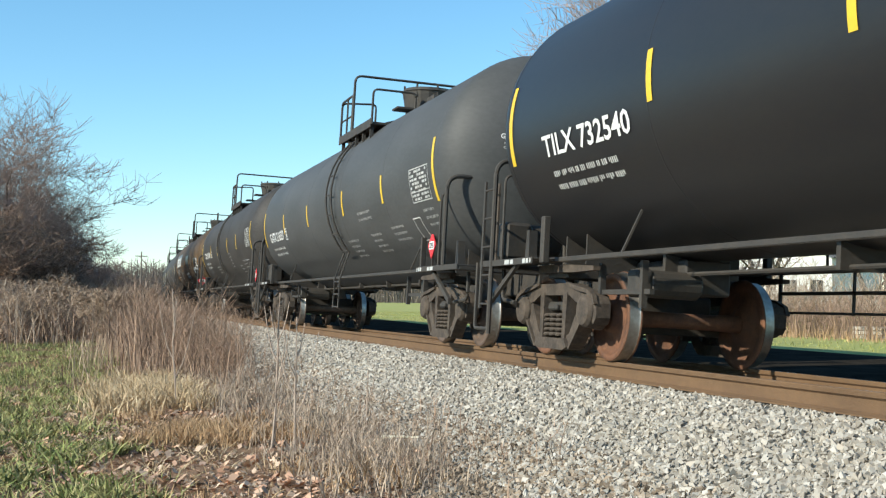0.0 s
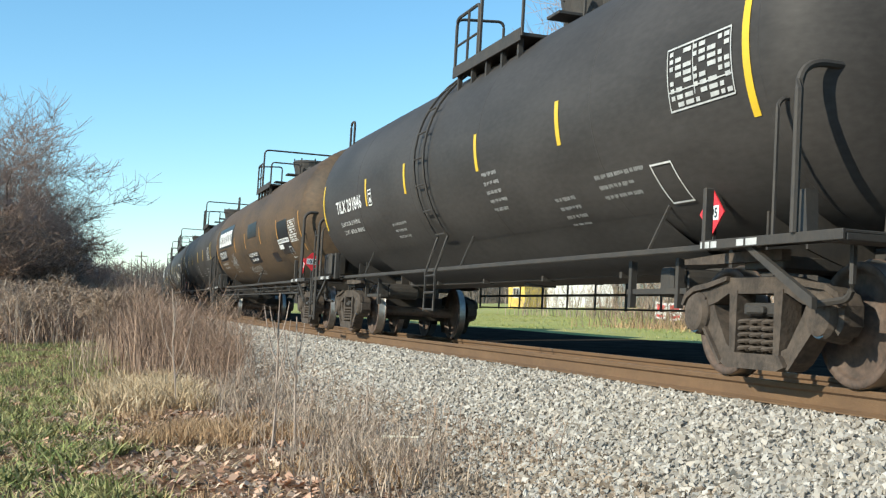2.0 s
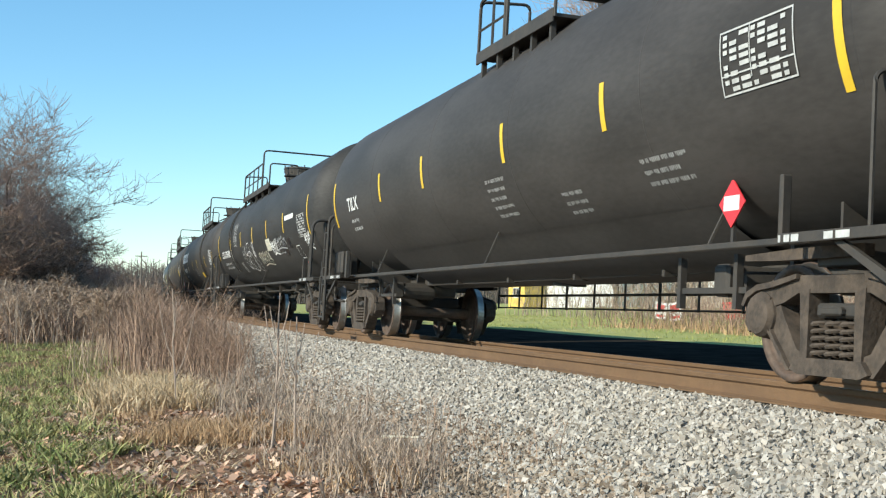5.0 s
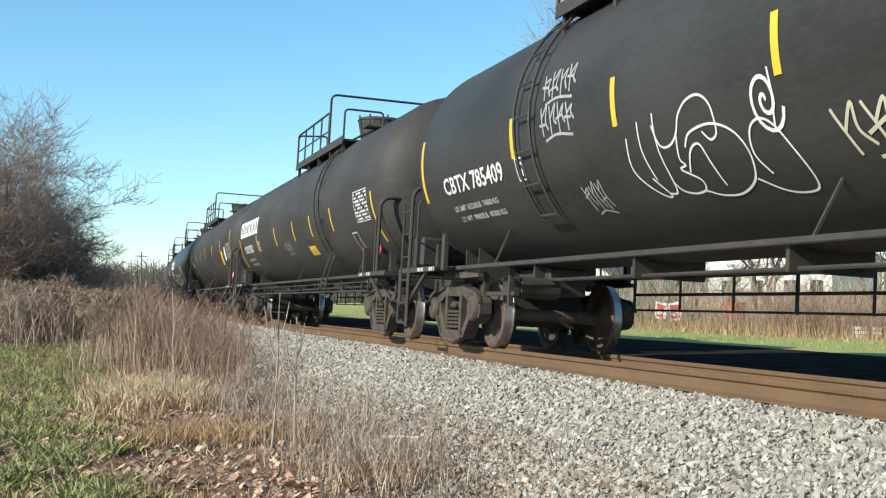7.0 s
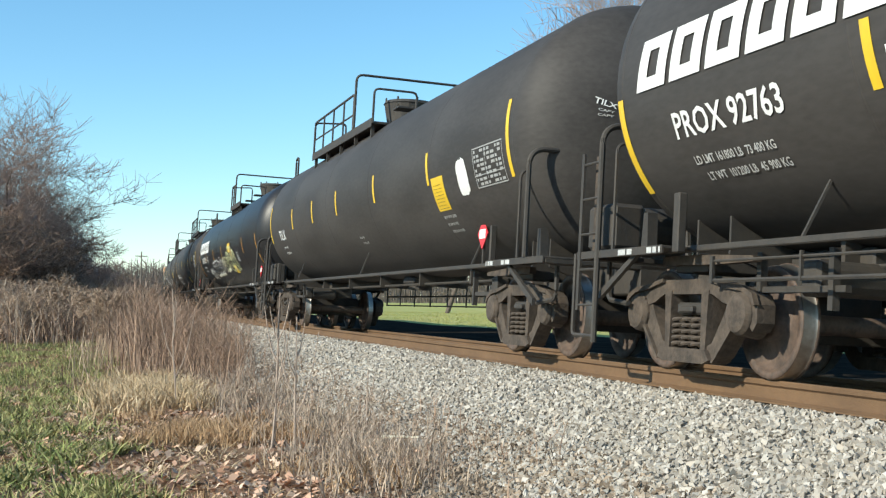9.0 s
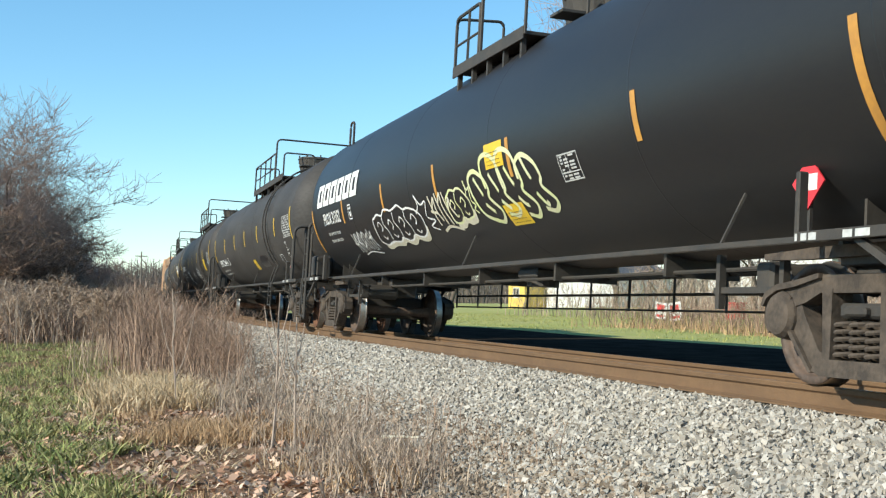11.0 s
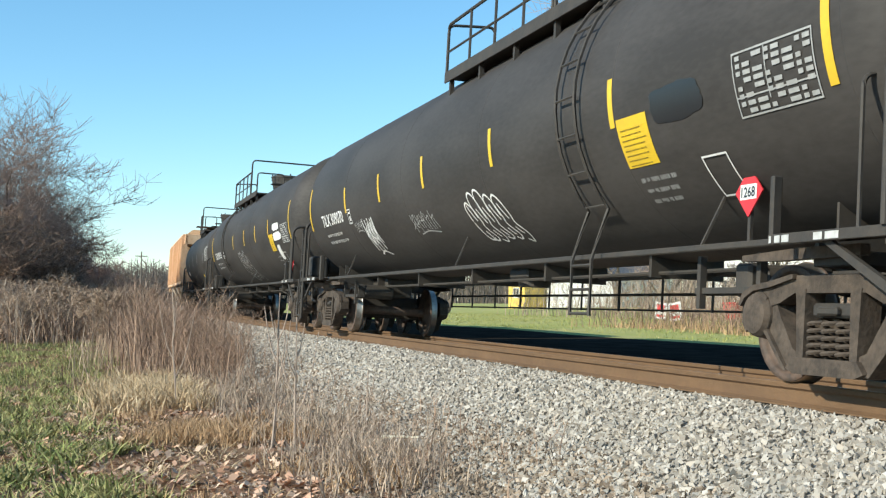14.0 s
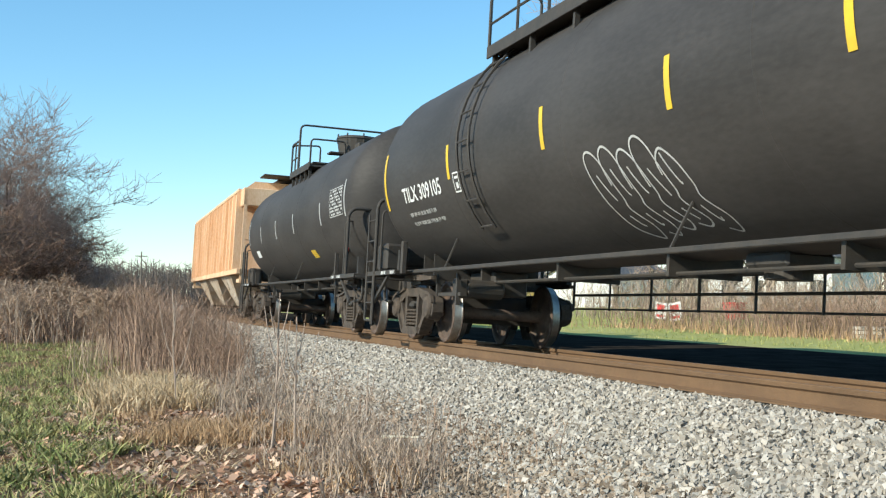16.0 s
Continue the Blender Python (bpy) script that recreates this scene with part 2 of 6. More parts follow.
def bent(points, r=0.08, n=4):
    """The points of a bar with rounded corners."""
    pts = [Vector(p) for p in points]
    out = [pts[0]]
    for a, b, c in zip(pts, pts[1:], pts[2:]):
        d1, d2 = (a - b), (c - b)
        q = min(r, d1.length / 2, d2.length / 2)
        p, s = b + d1.normalized() * q, b + d2.normalized() * q
        for i in range(n + 1):
            f = i / n
            out.append(p * (1 - f) ** 2 + b * 2 * f * (1 - f) + s * f * f)
    return out + [pts[-1]]


def lathe_y(bm, profile, n=28, cx=0.0, cz=0.0):
    """Turns a profile of (y, radius) about an axis along y. Returns the faces ring by ring."""
    rings = [[bm.verts.new((cx + r * math.cos(2 * math.pi * k / n), y, cz + r * math.sin(2 * math.pi * k / n))) for k in range(n)] for y, r in profile]
    faces = []
    for a, b in zip(rings, rings[1:]):
        faces.append([bm.faces.new((a[k], b[k], b[(k + 1) % n], a[(k + 1) % n])) for k in range(n)])
    bm.faces.new(rings[0])
    bm.faces.new(rings[-1][::-1])
    return faces


def cyl_z(bm, x, y, z0, z1, r, n=16, r1=None):
    r1 = r if r1 is None else r1
    a = [bm.verts.new((x + r * math.cos(2 * math.pi * k / n), y + r * math.sin(2 * math.pi * k / n), z0)) for k in range(n)]
    b = [bm.verts.new((x + r1 * math.cos(2 * math.pi * k / n), y + r1 * math.sin(2 * math.pi * k / n), z1)) for k in range(n)]
    for k in range(n):
        bm.faces.new((a[k], a[(k + 1) % n], b[(k + 1) % n], b[k]))
    bm.faces.new(a[::-1])
    bm.faces.new(b)


DIM_WHITE = mat("dusty_white_stencil_paint", (0.55, 0.55, 0.53), 0.6, dark=(0.35, 0.35, 0.34), scale=14, amount=0.7)
# Near-black verge colour: the train's cast shadow, put into the ground.
SHADE_VERGE = mat("painted_shade_verge", (0.045, 0.039, 0.032), 0.95, spec=0.0, dark=(0.018, 0.016, 0.014), scale=2, amount=0.9, bump=0.8, bump_scale=22)
BROWN_BED = mat("rust_stained_ballast_bed", (0.2, 0.13, 0.08), 0.95, spec=0.05, dark=(0.1, 0.066, 0.042), scale=9, amount=0.9, bump=0.9, bump_scale=26)
DIRTY_STONE = mat("soil_stained_stone", (0.29, 0.225, 0.165), 0.95, spec=0.05, dark=(0.16, 0.12, 0.085), scale=6, amount=0.9, jitter=0.45, island=True, second=(0.34, 0.28, 0.22))


# ---------------- ground, ballast, rails and ties ----------------
def build_ground():
    ss = sorted(set([-3000, -2000, -1400, -1000, -800, -650, -520, -420, -340, -280, -230, -190, -160] + [-140 + 4 * i for i in range(20)] + [-60 + 0.5 * i for i in range(124)] + [3 + 4 * i for i in range(15)] + [80, 120, 200, 400, 900, 2000]))
    ls = sorted(set([-1500, -800, -400, -200, -120, -80, -50, -36, -26, -20, -16, -13] + [-11 + 0.25 * i for i in range(61)] + [4.6 + 1.2 * i for i in range(14)] + [24, 30, 38, 46, 54, 62, 72, 84, 100, 130, 170, 230, 300, 420, 600, 1000, 2000]))
    verts = [(*beside(s, l), ground_z(s, l)) for s in ss for l in ls]
    n = len(ls)
    faces, which = [], []
    for i in range(len(ss) - 1):
        for j in range(n - 1):
            faces.append((i * n + j, (i + 1) * n + j, (i + 1) * n + j + 1, i * n + j + 1))
            lm = (ls[j] + ls[j + 1]) / 2 + 0.35 * noise.noise((ss[i] * 0.5, ls[j], 2.0))
            # Slot 3, out to about 7 m, carries the train's shadow as colour.
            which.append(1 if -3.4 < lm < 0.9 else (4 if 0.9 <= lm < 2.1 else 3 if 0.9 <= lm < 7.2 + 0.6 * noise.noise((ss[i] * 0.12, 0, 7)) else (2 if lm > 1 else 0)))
    me = bpy.data.meshes.new("ground")
    me.from_pydata(verts, [], faces)
    for m in (EARTH, BALLAST_BED, FIELD, SHADE_VERGE, BROWN_BED):
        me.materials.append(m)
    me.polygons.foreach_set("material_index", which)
    me.polygons.foreach_set("use_smooth", [True] * len(faces))
    me.update()
    return tagged(new("ground", me), "grassy earth with a grey ballast bed and green field", "ground", kind="structure")


build_ground()

RAIL_PROFILE = ((-0.076, -0.185), (0.076, -0.185), (0.076, -0.173), (0.014, -0.15), (0.010, -0.06), (0.034, -0.042), (0.037, -0.012), (0.028, -0.001),
                (-0.028, -0.001), (-0.037, -0.012), (-0.034, -0.042), (-0.010, -0.06), (-0.014, -0.15), (-0.076, -0.173))


def build_rail(lat, label):
    stations = [-330 + 6 * i for i in range(45)] + [-60 + 3 * i for i in range(28)]
    verts, faces, which = [], [], []
    n = len(RAIL_PROFILE)
    for s in stations:
        verts += [on_track(s, lat + y, z) for y, z in RAIL_PROFILE]
    for i in range(len(stations) - 1):
        for k in range(n):
            faces.append((i * n + k, i * n + (k + 1) % n, (i + 1) * n + (k + 1) % n, (i + 1) * n + k))
            which.append(1 if k == 7 else 0)
    me = bpy.data.meshes.new("rail")
    me.from_pydata(verts, [], faces)
    me.materials.append(RAIL_RUST)
    me.materials.append(RAIL_TOP)
    me.polygons.foreach_set("material_index", which)
    me.update()
    return tagged(new("rail", me), label, "rail", kind="structure")


build_rail(-0.755, "rusty brown steel rail with a worn head beside grey ballast")
build_rail(0.755, "rusty brown steel rail on the field side of the track")


def build_stones(spans, material, label, seed):
    """Crushed stone on the bed and shoulder."""
    rng = np.random.default_rng(seed)
    pos, size = [], []
    for s0, s1, l0, l1, count, r in spans:
        s = s1 - (s1 - s0) * rng.random(count) ** (1.15 if s0 > -20 else 1.0)
        l = l0 + (l1 - l0) * rng.random(count)
        if l0 < -3.1:
            keep = rng.random(count) < np.clip((l - l0) / 1.1 + 0.12, 0, 1)
            s, l = s[keep], l[keep]
        for a, b in zip(s, l):
            x, y = beside(a, b)
            pos.append((x, y, ground_z(a, b) + r * (0.05 + 0.5 * rng.random()) + (0.004 if b < -0.9 else -0.02)))
        size += list(r * (0.55 + 0.85 * rng.random(len(s))))
    pos, size = np.array(pos), np.array(size)
    n = len(pos)
    corner = np.array([(x, y, z) for x in (-1, 1) for y in (-1, 1) for z in (-1, 1)], float) * 0.72
    v = corner[None] * (0.3 + 0.95 * rng.random((n, 8, 3)))
    v *= (0.55 + 0.85 * rng.random((n, 1, 3)))
    q = rng.normal(size=(n, 4))
    q /= np.linalg.norm(q, axis=1)[:, None]
    w, x, y, z = q.T
    rot = np.stack([1 - 2 * (y * y + z * z), 2 * (x * y - z * w), 2 * (x * z + y * w), 2 * (x * y + z * w), 1 - 2 * (x * x + z * z), 2 * (y * z - x * w),
                    2 * (x * z - y * w), 2 * (y * z + x * w), 1 - 2 * (x * x + y * y)], 1).reshape(n, 3, 3)
    v = np.einsum('nij,nkj->nki', rot, v) * size[:, None, None] + pos[:, None]
    quad = np.array(((0, 1, 3, 2), (4, 6, 7, 5), (0, 4, 5, 1), (2, 3, 7, 6), (0, 2, 6, 4), (1, 5, 7, 3)))
    tri = np.concatenate([quad[:, (0, 1, 2)], quad[:, (0, 2, 3)]])
    f = (tri[None] + 8 * np.arange(n)[:, None, None]).reshape(-1, 3)
    ob = soup_ob("ballast", v, f, material)
    ob.data.shade_flat()
    return tagged(ob, label, "ballast", kind="stuff")


# ---------------- tank cars ----------------
def wrap(x, h, R, zc, off=0.004, side=-1):
    """A point on the tank's near (or far) flank: x along, h metres round the shell above its middle."""
    a = h / R
    return x, side * (R + off) * math.cos(a), zc + (R + off) * math.sin(a)


def patch(bm, x0, x1, h0, h1, R, zc, off=0.004, lean=0.0):
    """A rectangle lying on the shell; lean shifts its top along x."""
    n = max(1, int(abs(h1 - h0) / 0.08))
    rows = []
    for i in range(n + 1):
        h = h0 + (h1 - h0) * i / n
        d = lean * i / n
        rows.append((bm.verts.new(wrap(x0 + d, h, R, zc, off)), bm.verts.new(wrap(x1 + d, h, R, zc, off))))
    for a, b in zip(rows, rows[1:]):
        bm.faces.new((a[0], a[1], b[1], b[0]))


def lettering(body, size):
    """Flat mesh of a line of text in the built-in font: points and faces."""
    cu = bpy.data.curves.new("lettering", 'FONT')
    cu.body, cu.size, cu.resolution_u, cu.offset = body, size, 2, 0.018
    ob = bpy.data.objects.new("lettering", cu)
    scene.collection.objects.link(ob)
    me = ob.to_mesh()
    vs = [(v.co.x, v.co.y) for v in me.vertices]
    fs = [tuple(p.vertices) for p in me.polygons]
    ob.to_mesh_clear()
    bpy.data.objects.remove(ob)
    bpy.data.curves.remove(cu)
    return vs, fs


def stencil(name, body, x, h, height, width, R, zc, material, parent, label=""):
    """Text on the shell: cap height and total width in metres, lower left at x, h."""
    vs, fs = lettering(body, 1.0)
    xs, ys = [v[0] for v in vs], [v[1] for v in vs]
    kx, ky = width / (max(xs) - min(xs)), height / (max(ys) - min(ys))
    me = bpy.data.meshes.new(name)
    me.from_pydata([wrap(x + (a - min(xs)) * kx, h + (b - min(ys)) * ky, R, zc, 0.009) for a, b in vs], [], fs)
    me.materials.append(material)
    ob = new(name, me)
    ob.parent = parent
    return tagged(ob, label) if label else ob


def head_stencil(name, body, half, phi, a, tall, wide, R, zc, material, parent, label=""):
    """Text on the curved head: phi round the knuckle from the flank, a above the middle, both in radians; sizes in metres."""
    vs, fs = lettering(body, 1.0)
    xs, ys = [v[0] for v in vs], [v[1] for v in vs]
    kx, ky = wide / (max(xs) - min(xs)) / R, tall / (max(ys) - min(ys)) / R
    pts = []
    for u, v in vs:
        p, q = phi + (u - min(xs)) * kx, a + (v - min(ys)) * ky
        r = R * math.cos(p)
        n = Vector((math.sin(p) * 2, -math.cos(p) * math.cos(q), math.cos(p) * math.sin(q))).normalized() * 0.012
        pts.append((half + 0.5 * R * math.sin(p) + n.x, -r * math.cos(q) + n.y, zc + r * math.sin(q) + n.z))
    me = bpy.data.meshes.new(name)
    me.from_pydata(pts, [], fs)
    me.materials.append(material)
    ob = new(name, me)
    ob.parent = parent
    return tagged(ob, label, kind="stuff")


def bars(bm, x, h, w, rows, pitch, height, R, zc, seed, gap=0.25):
    """Lines of small unreadable writing as short bars."""
    rnd = random.Random(seed)
    for r in range(rows):
        q, end = x, x + w * (0.75 + 0.25 * rnd.random())
        while q < end:
            for _ in range(rnd.randint(2, 6)):
                k = height * (0.3 + 0.25 * rnd.random())
                low = height * rnd.choice((0, 0, 0.1, 0.3))
                patch(bm, q, q + k, h - r * pitch + low, h - r * pitch + height, R, zc, 0.005)
                q += k + height * 0.27
            q += height * 0.55


def chart(bm, x, h, w, hh, R, zc):
    """A consolidated stencil: a framed grid with rows of cells."""
    t = 0.015
    for a, b, c, d in ((x, x + w, h, h + t), (x, x + w, h + hh - t, h + hh), (x, x + t, h, h + hh), (x + w - t, x + w, h, h + hh), (x, x + w, h + hh * 0.3, h + hh * 0.3 + t * 0.8), (x + w * 0.42, x + w * 0.42 + t * 0.8, h + 0.1, h + hh)):
        patch(bm, a, b, c, d, R, zc, 0.008)
    rows = 8
    for r in range(rows):
        y = h + hh * (0.06 + 0.92 * r / rows)
        q = x + 0.05
        k = 0
        while q < x + w - 0.1:
            ww = (0.06, 0.1, 0.13)[(k * 7 + r * 3) % 3]
            if (k + r) % 4:
                patch(bm, q, min(q + ww, x + w - 0.03), y, y + hh / rows * 0.55, R, zc, 0.008)
            q += ww + 0.035
            k += 1


def ribbon(bm, pts, width, R, zc, off=0.006):
    """A sprayed line on the shell through points (x, h)."""
    pts = [Vector(p) for p in pts]
    prev = None
    for i, p in enumerate(pts):
        d = pts[min(i + 1, len(pts) - 1)] - pts[max(i - 1, 0)]
        d = d.normalized() if d.length > 1e-6 else Vector((1, 0))
        nrm = Vector((-d.y, d.x)) * width / 2
        a, b = p + nrm, p - nrm
        cur = (bm.verts.new(wrap(a.x, a.y, R, zc, off)), bm.verts.new(wrap(b.x, b.y, R, zc, off)))
        if prev:
            bm.faces.new((prev[0], prev[1], cur[1], cur[0]))
        prev = cur


def flow(points, steps=6):
    """A smooth curve through a few points."""
    p = [Vector(q) for q in points]
    p = [p[0] * 2 - p[1]] + p + [p[-1] * 2 - p[-2]]
    out = []
    for a, b, c, d in zip(p, p[1:], p[2:], p[3:]):
        for i in range(steps):
            t = i / steps
            out.append(0.5 * (2 * b + (c - a) * t + (2 * a - 5 * b + 4 * c - d) * t * t + (3 * b - a - 3 * c + d) * t ** 3))
    return out + [p[-2]]


def spray(bm, strokes, x, h, w, hh, width, R, zc, lean=0.0, rise=0.0):
    """Strokes drawn in a unit box, laid on the shell; lean shifts the foot along x, rise lifts the far end."""
    for st in strokes:
        ribbon(bm, [(x + w * u + lean * (1 - v), h + hh * v + rise * u) for u, v in flow(st)], width, R, zc)


LOOSE_TAG = (
    ((0.01, 0.58), (0.04, 0.3), (0.12, 0.13), (0.22, 0.01), (0.25, 0.03), (0.16, 0.2)),
    ((0.08, 0.72), (0.12, 0.45), (0.19, 0.18)),
    ((0.18, 0.78), (0.22, 0.5), (0.28, 0.2), (0.29, 0.05), (0.24, 0.04)),
    ((0.18, 0.68), (0.24, 0.5), (0.3, 0.5), (0.34, 0.6), (0.35, 0.75), (0.39, 0.86), (0.46, 0.89), (0.53, 0.8), (0.57, 0.6), (0.54, 0.53), (0.49, 0.6)),
    ((0.34, 0.58), (0.35, 0.38), (0.38, 0.32), (0.35, 0.28), (0.45, 0.18), (0.46, 0.08), (0.4, 0.04), (0.33, 0.07), (0.29, 0.15)),
    ((0.39, 0.48), (0.42, 0.6), (0.54, 0.66), (0.66, 0.58), (0.73, 0.4), (0.73, 0.18), (0.65, 0.04), (0.55, 0.02), (0.46, 0.07)),
    ((0.4, 0.25), (0.42, 0.45), (0.47, 0.5), (0.52, 0.35), (0.58, 0.12)),
    ((0.82, 0.22), (0.75, 0.4), (0.74, 0.6), (0.79, 0.67), (0.87, 0.58), (0.97, 0.3), (1.0, 0.1), (0.95, 0.04), (0.86, 0.06), (0.74, 0.18)),
    ((0.80, 1.03), (0.84, 0.85), (0.86, 0.6)),
)


def bubble_strokes(n, seed):
    """A row of overlapping tall rounded letters: each a hump that ends behind its neighbour, with a slit inside."""
    rnd = random.Random(seed)
    out = []
    for i in range(n):
        a, b = i / n, (i + 1.18) / n
        top, foot = 0.78 + 0.22 * rnd.random(), 0.16 * rnd.random()
        m = (a + b) / 2
        out.append(((a, 0.45 + 0.2 * rnd.random()), (a + 0.12 / n, top - 0.08), (m, top), (b - 0.14 / n, top - 0.12), (b - 0.05 / n, 0.52), (b - 0.22 / n, 0.4), (b + 0.05 / n, 0.2), (m + 0.3 / n, foot), (m - 0.1 / n, foot + 0.05)))
        if i == 0:
            out.append(((a, 0.5), (a + 0.1 / n, 0.2), (m, foot + 0.02)))
        k = 0.1 * rnd.random()
        out.append(((m - 0.12 / n, 0.7 + k), (m + 0.02 / n, 0.55), (m + 0.08 / n, 0.45 + k)))
        out.append(((m - 0.05 / n, 0.33), (m + 0.1 / n, 0.26 - k), (m + 0.22 / n, 0.2)))
    return out


def spiky_strokes(n, seed):
    """A quick angular signature: leaning stems, hooks and cross strokes."""
    rnd = random.Random(seed)
    out = []
    for i in range(n):
        u, w = i / n, 1.0 / n
        j = lambda k=0.12: k * (rnd.random() - 0.5)
        out.append(((u + 0.1 * w, 0.9 + j()), (u + 0.3 * w, 0.45 + j()), (u + 0.42 * w, 0.05 + j())))
        out.append(((u + 0.3 * w, 0.55 + j(0.3)), (u + 0.8 * w, 0.85 + j(0.3)), (u + 0.72 * w, 0.5 + j()), (u + 1.05 * w, 0.18 + j(0.3))))
        if rnd.random() < 0.6:
            out.append(((u - 0.05 * w, 0.4 + j(0.4)), (u + 0.7 * w, 0.52 + j(0.3))))
    out.append(((0.15, -0.08), (0.5, 0.02), (0.95, -0.12)))
    return out


def throw_up(car, x, h, w, hh, n, seed, R, zc, line, shade):
    """A fat outlined piece: lobed black letters, pale outline, a thick pale edge along the foot."""
    rnd = random.Random(seed)
    top, low = [], []
    for i in range(n):
        for f, bulge in ((0.05, 0.55), (0.3, 1.0), (0.6, 1.0), (0.88, 0.6)):
            u = (i + f) / n
            top.append((u, 0.72 + 0.2 * math.sin(math.pi * u) * 0.8 + 0.12 * (bulge - 0.6) + 0.05 * rnd.random()))
            low.append((u, 0.20 - 0.14 * (bulge - 0.55) + 0.05 * rnd.random() + 0.08 * u))
    loop = [(-0.02, 0.5)] + top + [(1.04, 0.62), (1.02, 0.38)] + low[::-1] + [(-0.03, 0.3), (-0.02, 0.5)]
    up, dn = flow([(-0.02, 0.5)] + top + [(1.03, 0.5)], 3), flow([(-0.02, 0.5)] + low + [(1.03, 0.5)], 3)
    bm = bmesh.new()
    pairs = [(bm.verts.new(wrap(x + w * a.x, h + hh * a.y, R, zc, 0.005)), bm.verts.new(wrap(x + w * b.x, h + hh * b.y, R, zc, 0.005))) for a, b in zip(up, dn)]
    for a, b in zip(pairs[1:-1], pairs[2:-1]):
        bm.faces.new((a[0], b[0], b[1], a[1]))
    part("graffiti_fill", bm, FRESH_BLACK, car, "black sprayed letter fill")
    bm = bmesh.new()
    ribbon(bm, [(x + w * q.x + 0.03, h + hh * q.y - 0.05) for q in dn[3:]], 0.085, R, zc, 0.006)
    part("graffiti_edge", bm, shade, car, "thick pale lower edge of the graffiti")
    bm = bmesh.new()
    spray(bm, [loop], x, h, w, hh, 0.034, R, zc)
    inner = []
    for i in range(n):
        u, k = i / n, 1.0 / n
        if i:
            inner.append(((u, 0.85), (u - 0.12 * k, 0.66), (u + 0.06 * k, 0.46), (u - 0.06 * k, 0.2)))
        inner.append(((u + 0.3 * k, 0.62), (u + 0.5 * k, 0.72), (u + 0.68 * k, 0.6), (u + 0.5 * k, 0.5)))
        inner.append(((u + 0.36 * k, 0.4), (u + 0.52 * k, 0.32), (u + 0.66 * k, 0.36)))
    inner.append(((0.97, 0.7), (1.05, 0.85), (1.02, 1.05), (1.1, 0.85), (1.2, 0.88), (1.14, 0.6), (1.25, 0.5), (1.14, 0.4), (1.24, 0.3)))
    spray(bm, inner, x, h, w, hh, 0.026, R, zc)
    tagged(part("graffiti", bm, line, car, "pale sprayed letter outlines"), kind="stuff")


def flipped(bm, m):
    bmesh.ops.transform(bm, matrix=m, verts=bm.verts)


MESHES = {}


def shared(key, name, make, material, parent, m=None, label="", smooth_it=False):
    """A part whose mesh is made once and then used again."""
    if key not in MESHES:
        bm = bmesh.new()
        make(bm)
        bmesh.ops.recalc_face_normals(bm, faces=bm.faces)
        me = bpy.data.meshes.new(name)
        bm.to_mesh(me)
        bm.free()
        for q in (material if isinstance(material, (list, tuple)) else [material]):
            me.materials.append(q)
        if smooth_it:
            me.polygons.foreach_set("use_smooth", [True] * len(me.polygons))
        MESHES[key] = me
    ob = new(name, MESHES[key])
    ob.parent = parent
    if m is not None:
        ob.matrix_basis = m
    return tagged(ob, label) if label else ob


def make_side_frame(bm):
    """Cast side frame, centred on the truck, its flank towards -y at y = -1.1, with an open window each side of the springs."""
    y0, y1 = -1.10, -0.94
    prism(bm, ((-1.13, 0.58), (-1.08, 0.66), (-0.93, 0.715), (-0.70, 0.74), (-0.40, 0.80), (0.40, 0.80), (0.70, 0.74), (0.93, 0.715), (1.08, 0.66), (1.13, 0.58),
               (0.72, 0.575), (0.60, 0.60), (0.42, 0.67), (-0.42, 0.67), (-0.60, 0.60), (-0.72, 0.575)), y0, y1)
    for q in (-1, 1):
        prism(bm, [(q * a, b) for a, b in ((0.90, 0.61), (0.68, 0.62), (0.61, 0.50), (0.43, 0.26), (0.30, 0.22), (0.32, 0.09), (0.47, 0.10), (0.57, 0.16), (0.76, 0.36), (0.84, 0.44))], y0 + 0.012, y1 - 0.01)
        prism(bm, [(q * a, b) for a, b in ((0.275, 0.19), (0.355, 0.19), (0.385, 0.70), (0.265, 0.70))], y0 - 0.008, y1)
        prism(bm, [(q * a, b) for a, b in ((1.0, 0.62), (1.13, 0.585), (1.13, 0.44), (1.07, 0.37), (1.02, 0.42))], y0, y1)
        prism(bm, [(q * a, b) for a, b in ((0.76, 0.64), (0.80, 0.64), (0.80, 0.42), (0.755, 0.38))], y0 - 0.02, y1)
        lathe_y(bm, ((y0 - 0.06, 0.11), (y0 - 0.05, 0.15), (y0 - 0.01, 0.175), (y1, 0.2)), 20, q * 0.889, 0.51)
        prism(bm, [(q * a, b) for a, b in ((0.40, 0.81), (0.40, 0.775), (0.70, 0.715), (0.93, 0.69), (1.06, 0.635), (1.11, 0.57), (1.145, 0.58), (1.09, 0.675), (0.93, 0.735), (0.70, 0.76))], y0 - 0.035, y0 + 0.01)
        prism(bm, [(q * a, b) for a, b in ((0.47, 0.105), (0.505, 0.10), (0.83, 0.425), (0.80, 0.45))], y0 - 0.02, y0 + 0.02)
    prism(bm, ((-0.46, 0.12), (-0.36, 0.085), (0.36, 0.085), (0.46, 0.12), (0.38, 0.205), (-0.38, 0.205)), y0 - 0.03, y1 + 0.03)
    bmesh.ops.bevel(bm, geom=[e for e in bm.edges if len(e.link_faces) == 2 and e.calc_face_angle(0) > 0.9], offset=0.009, segments=1, affect='EDGES')


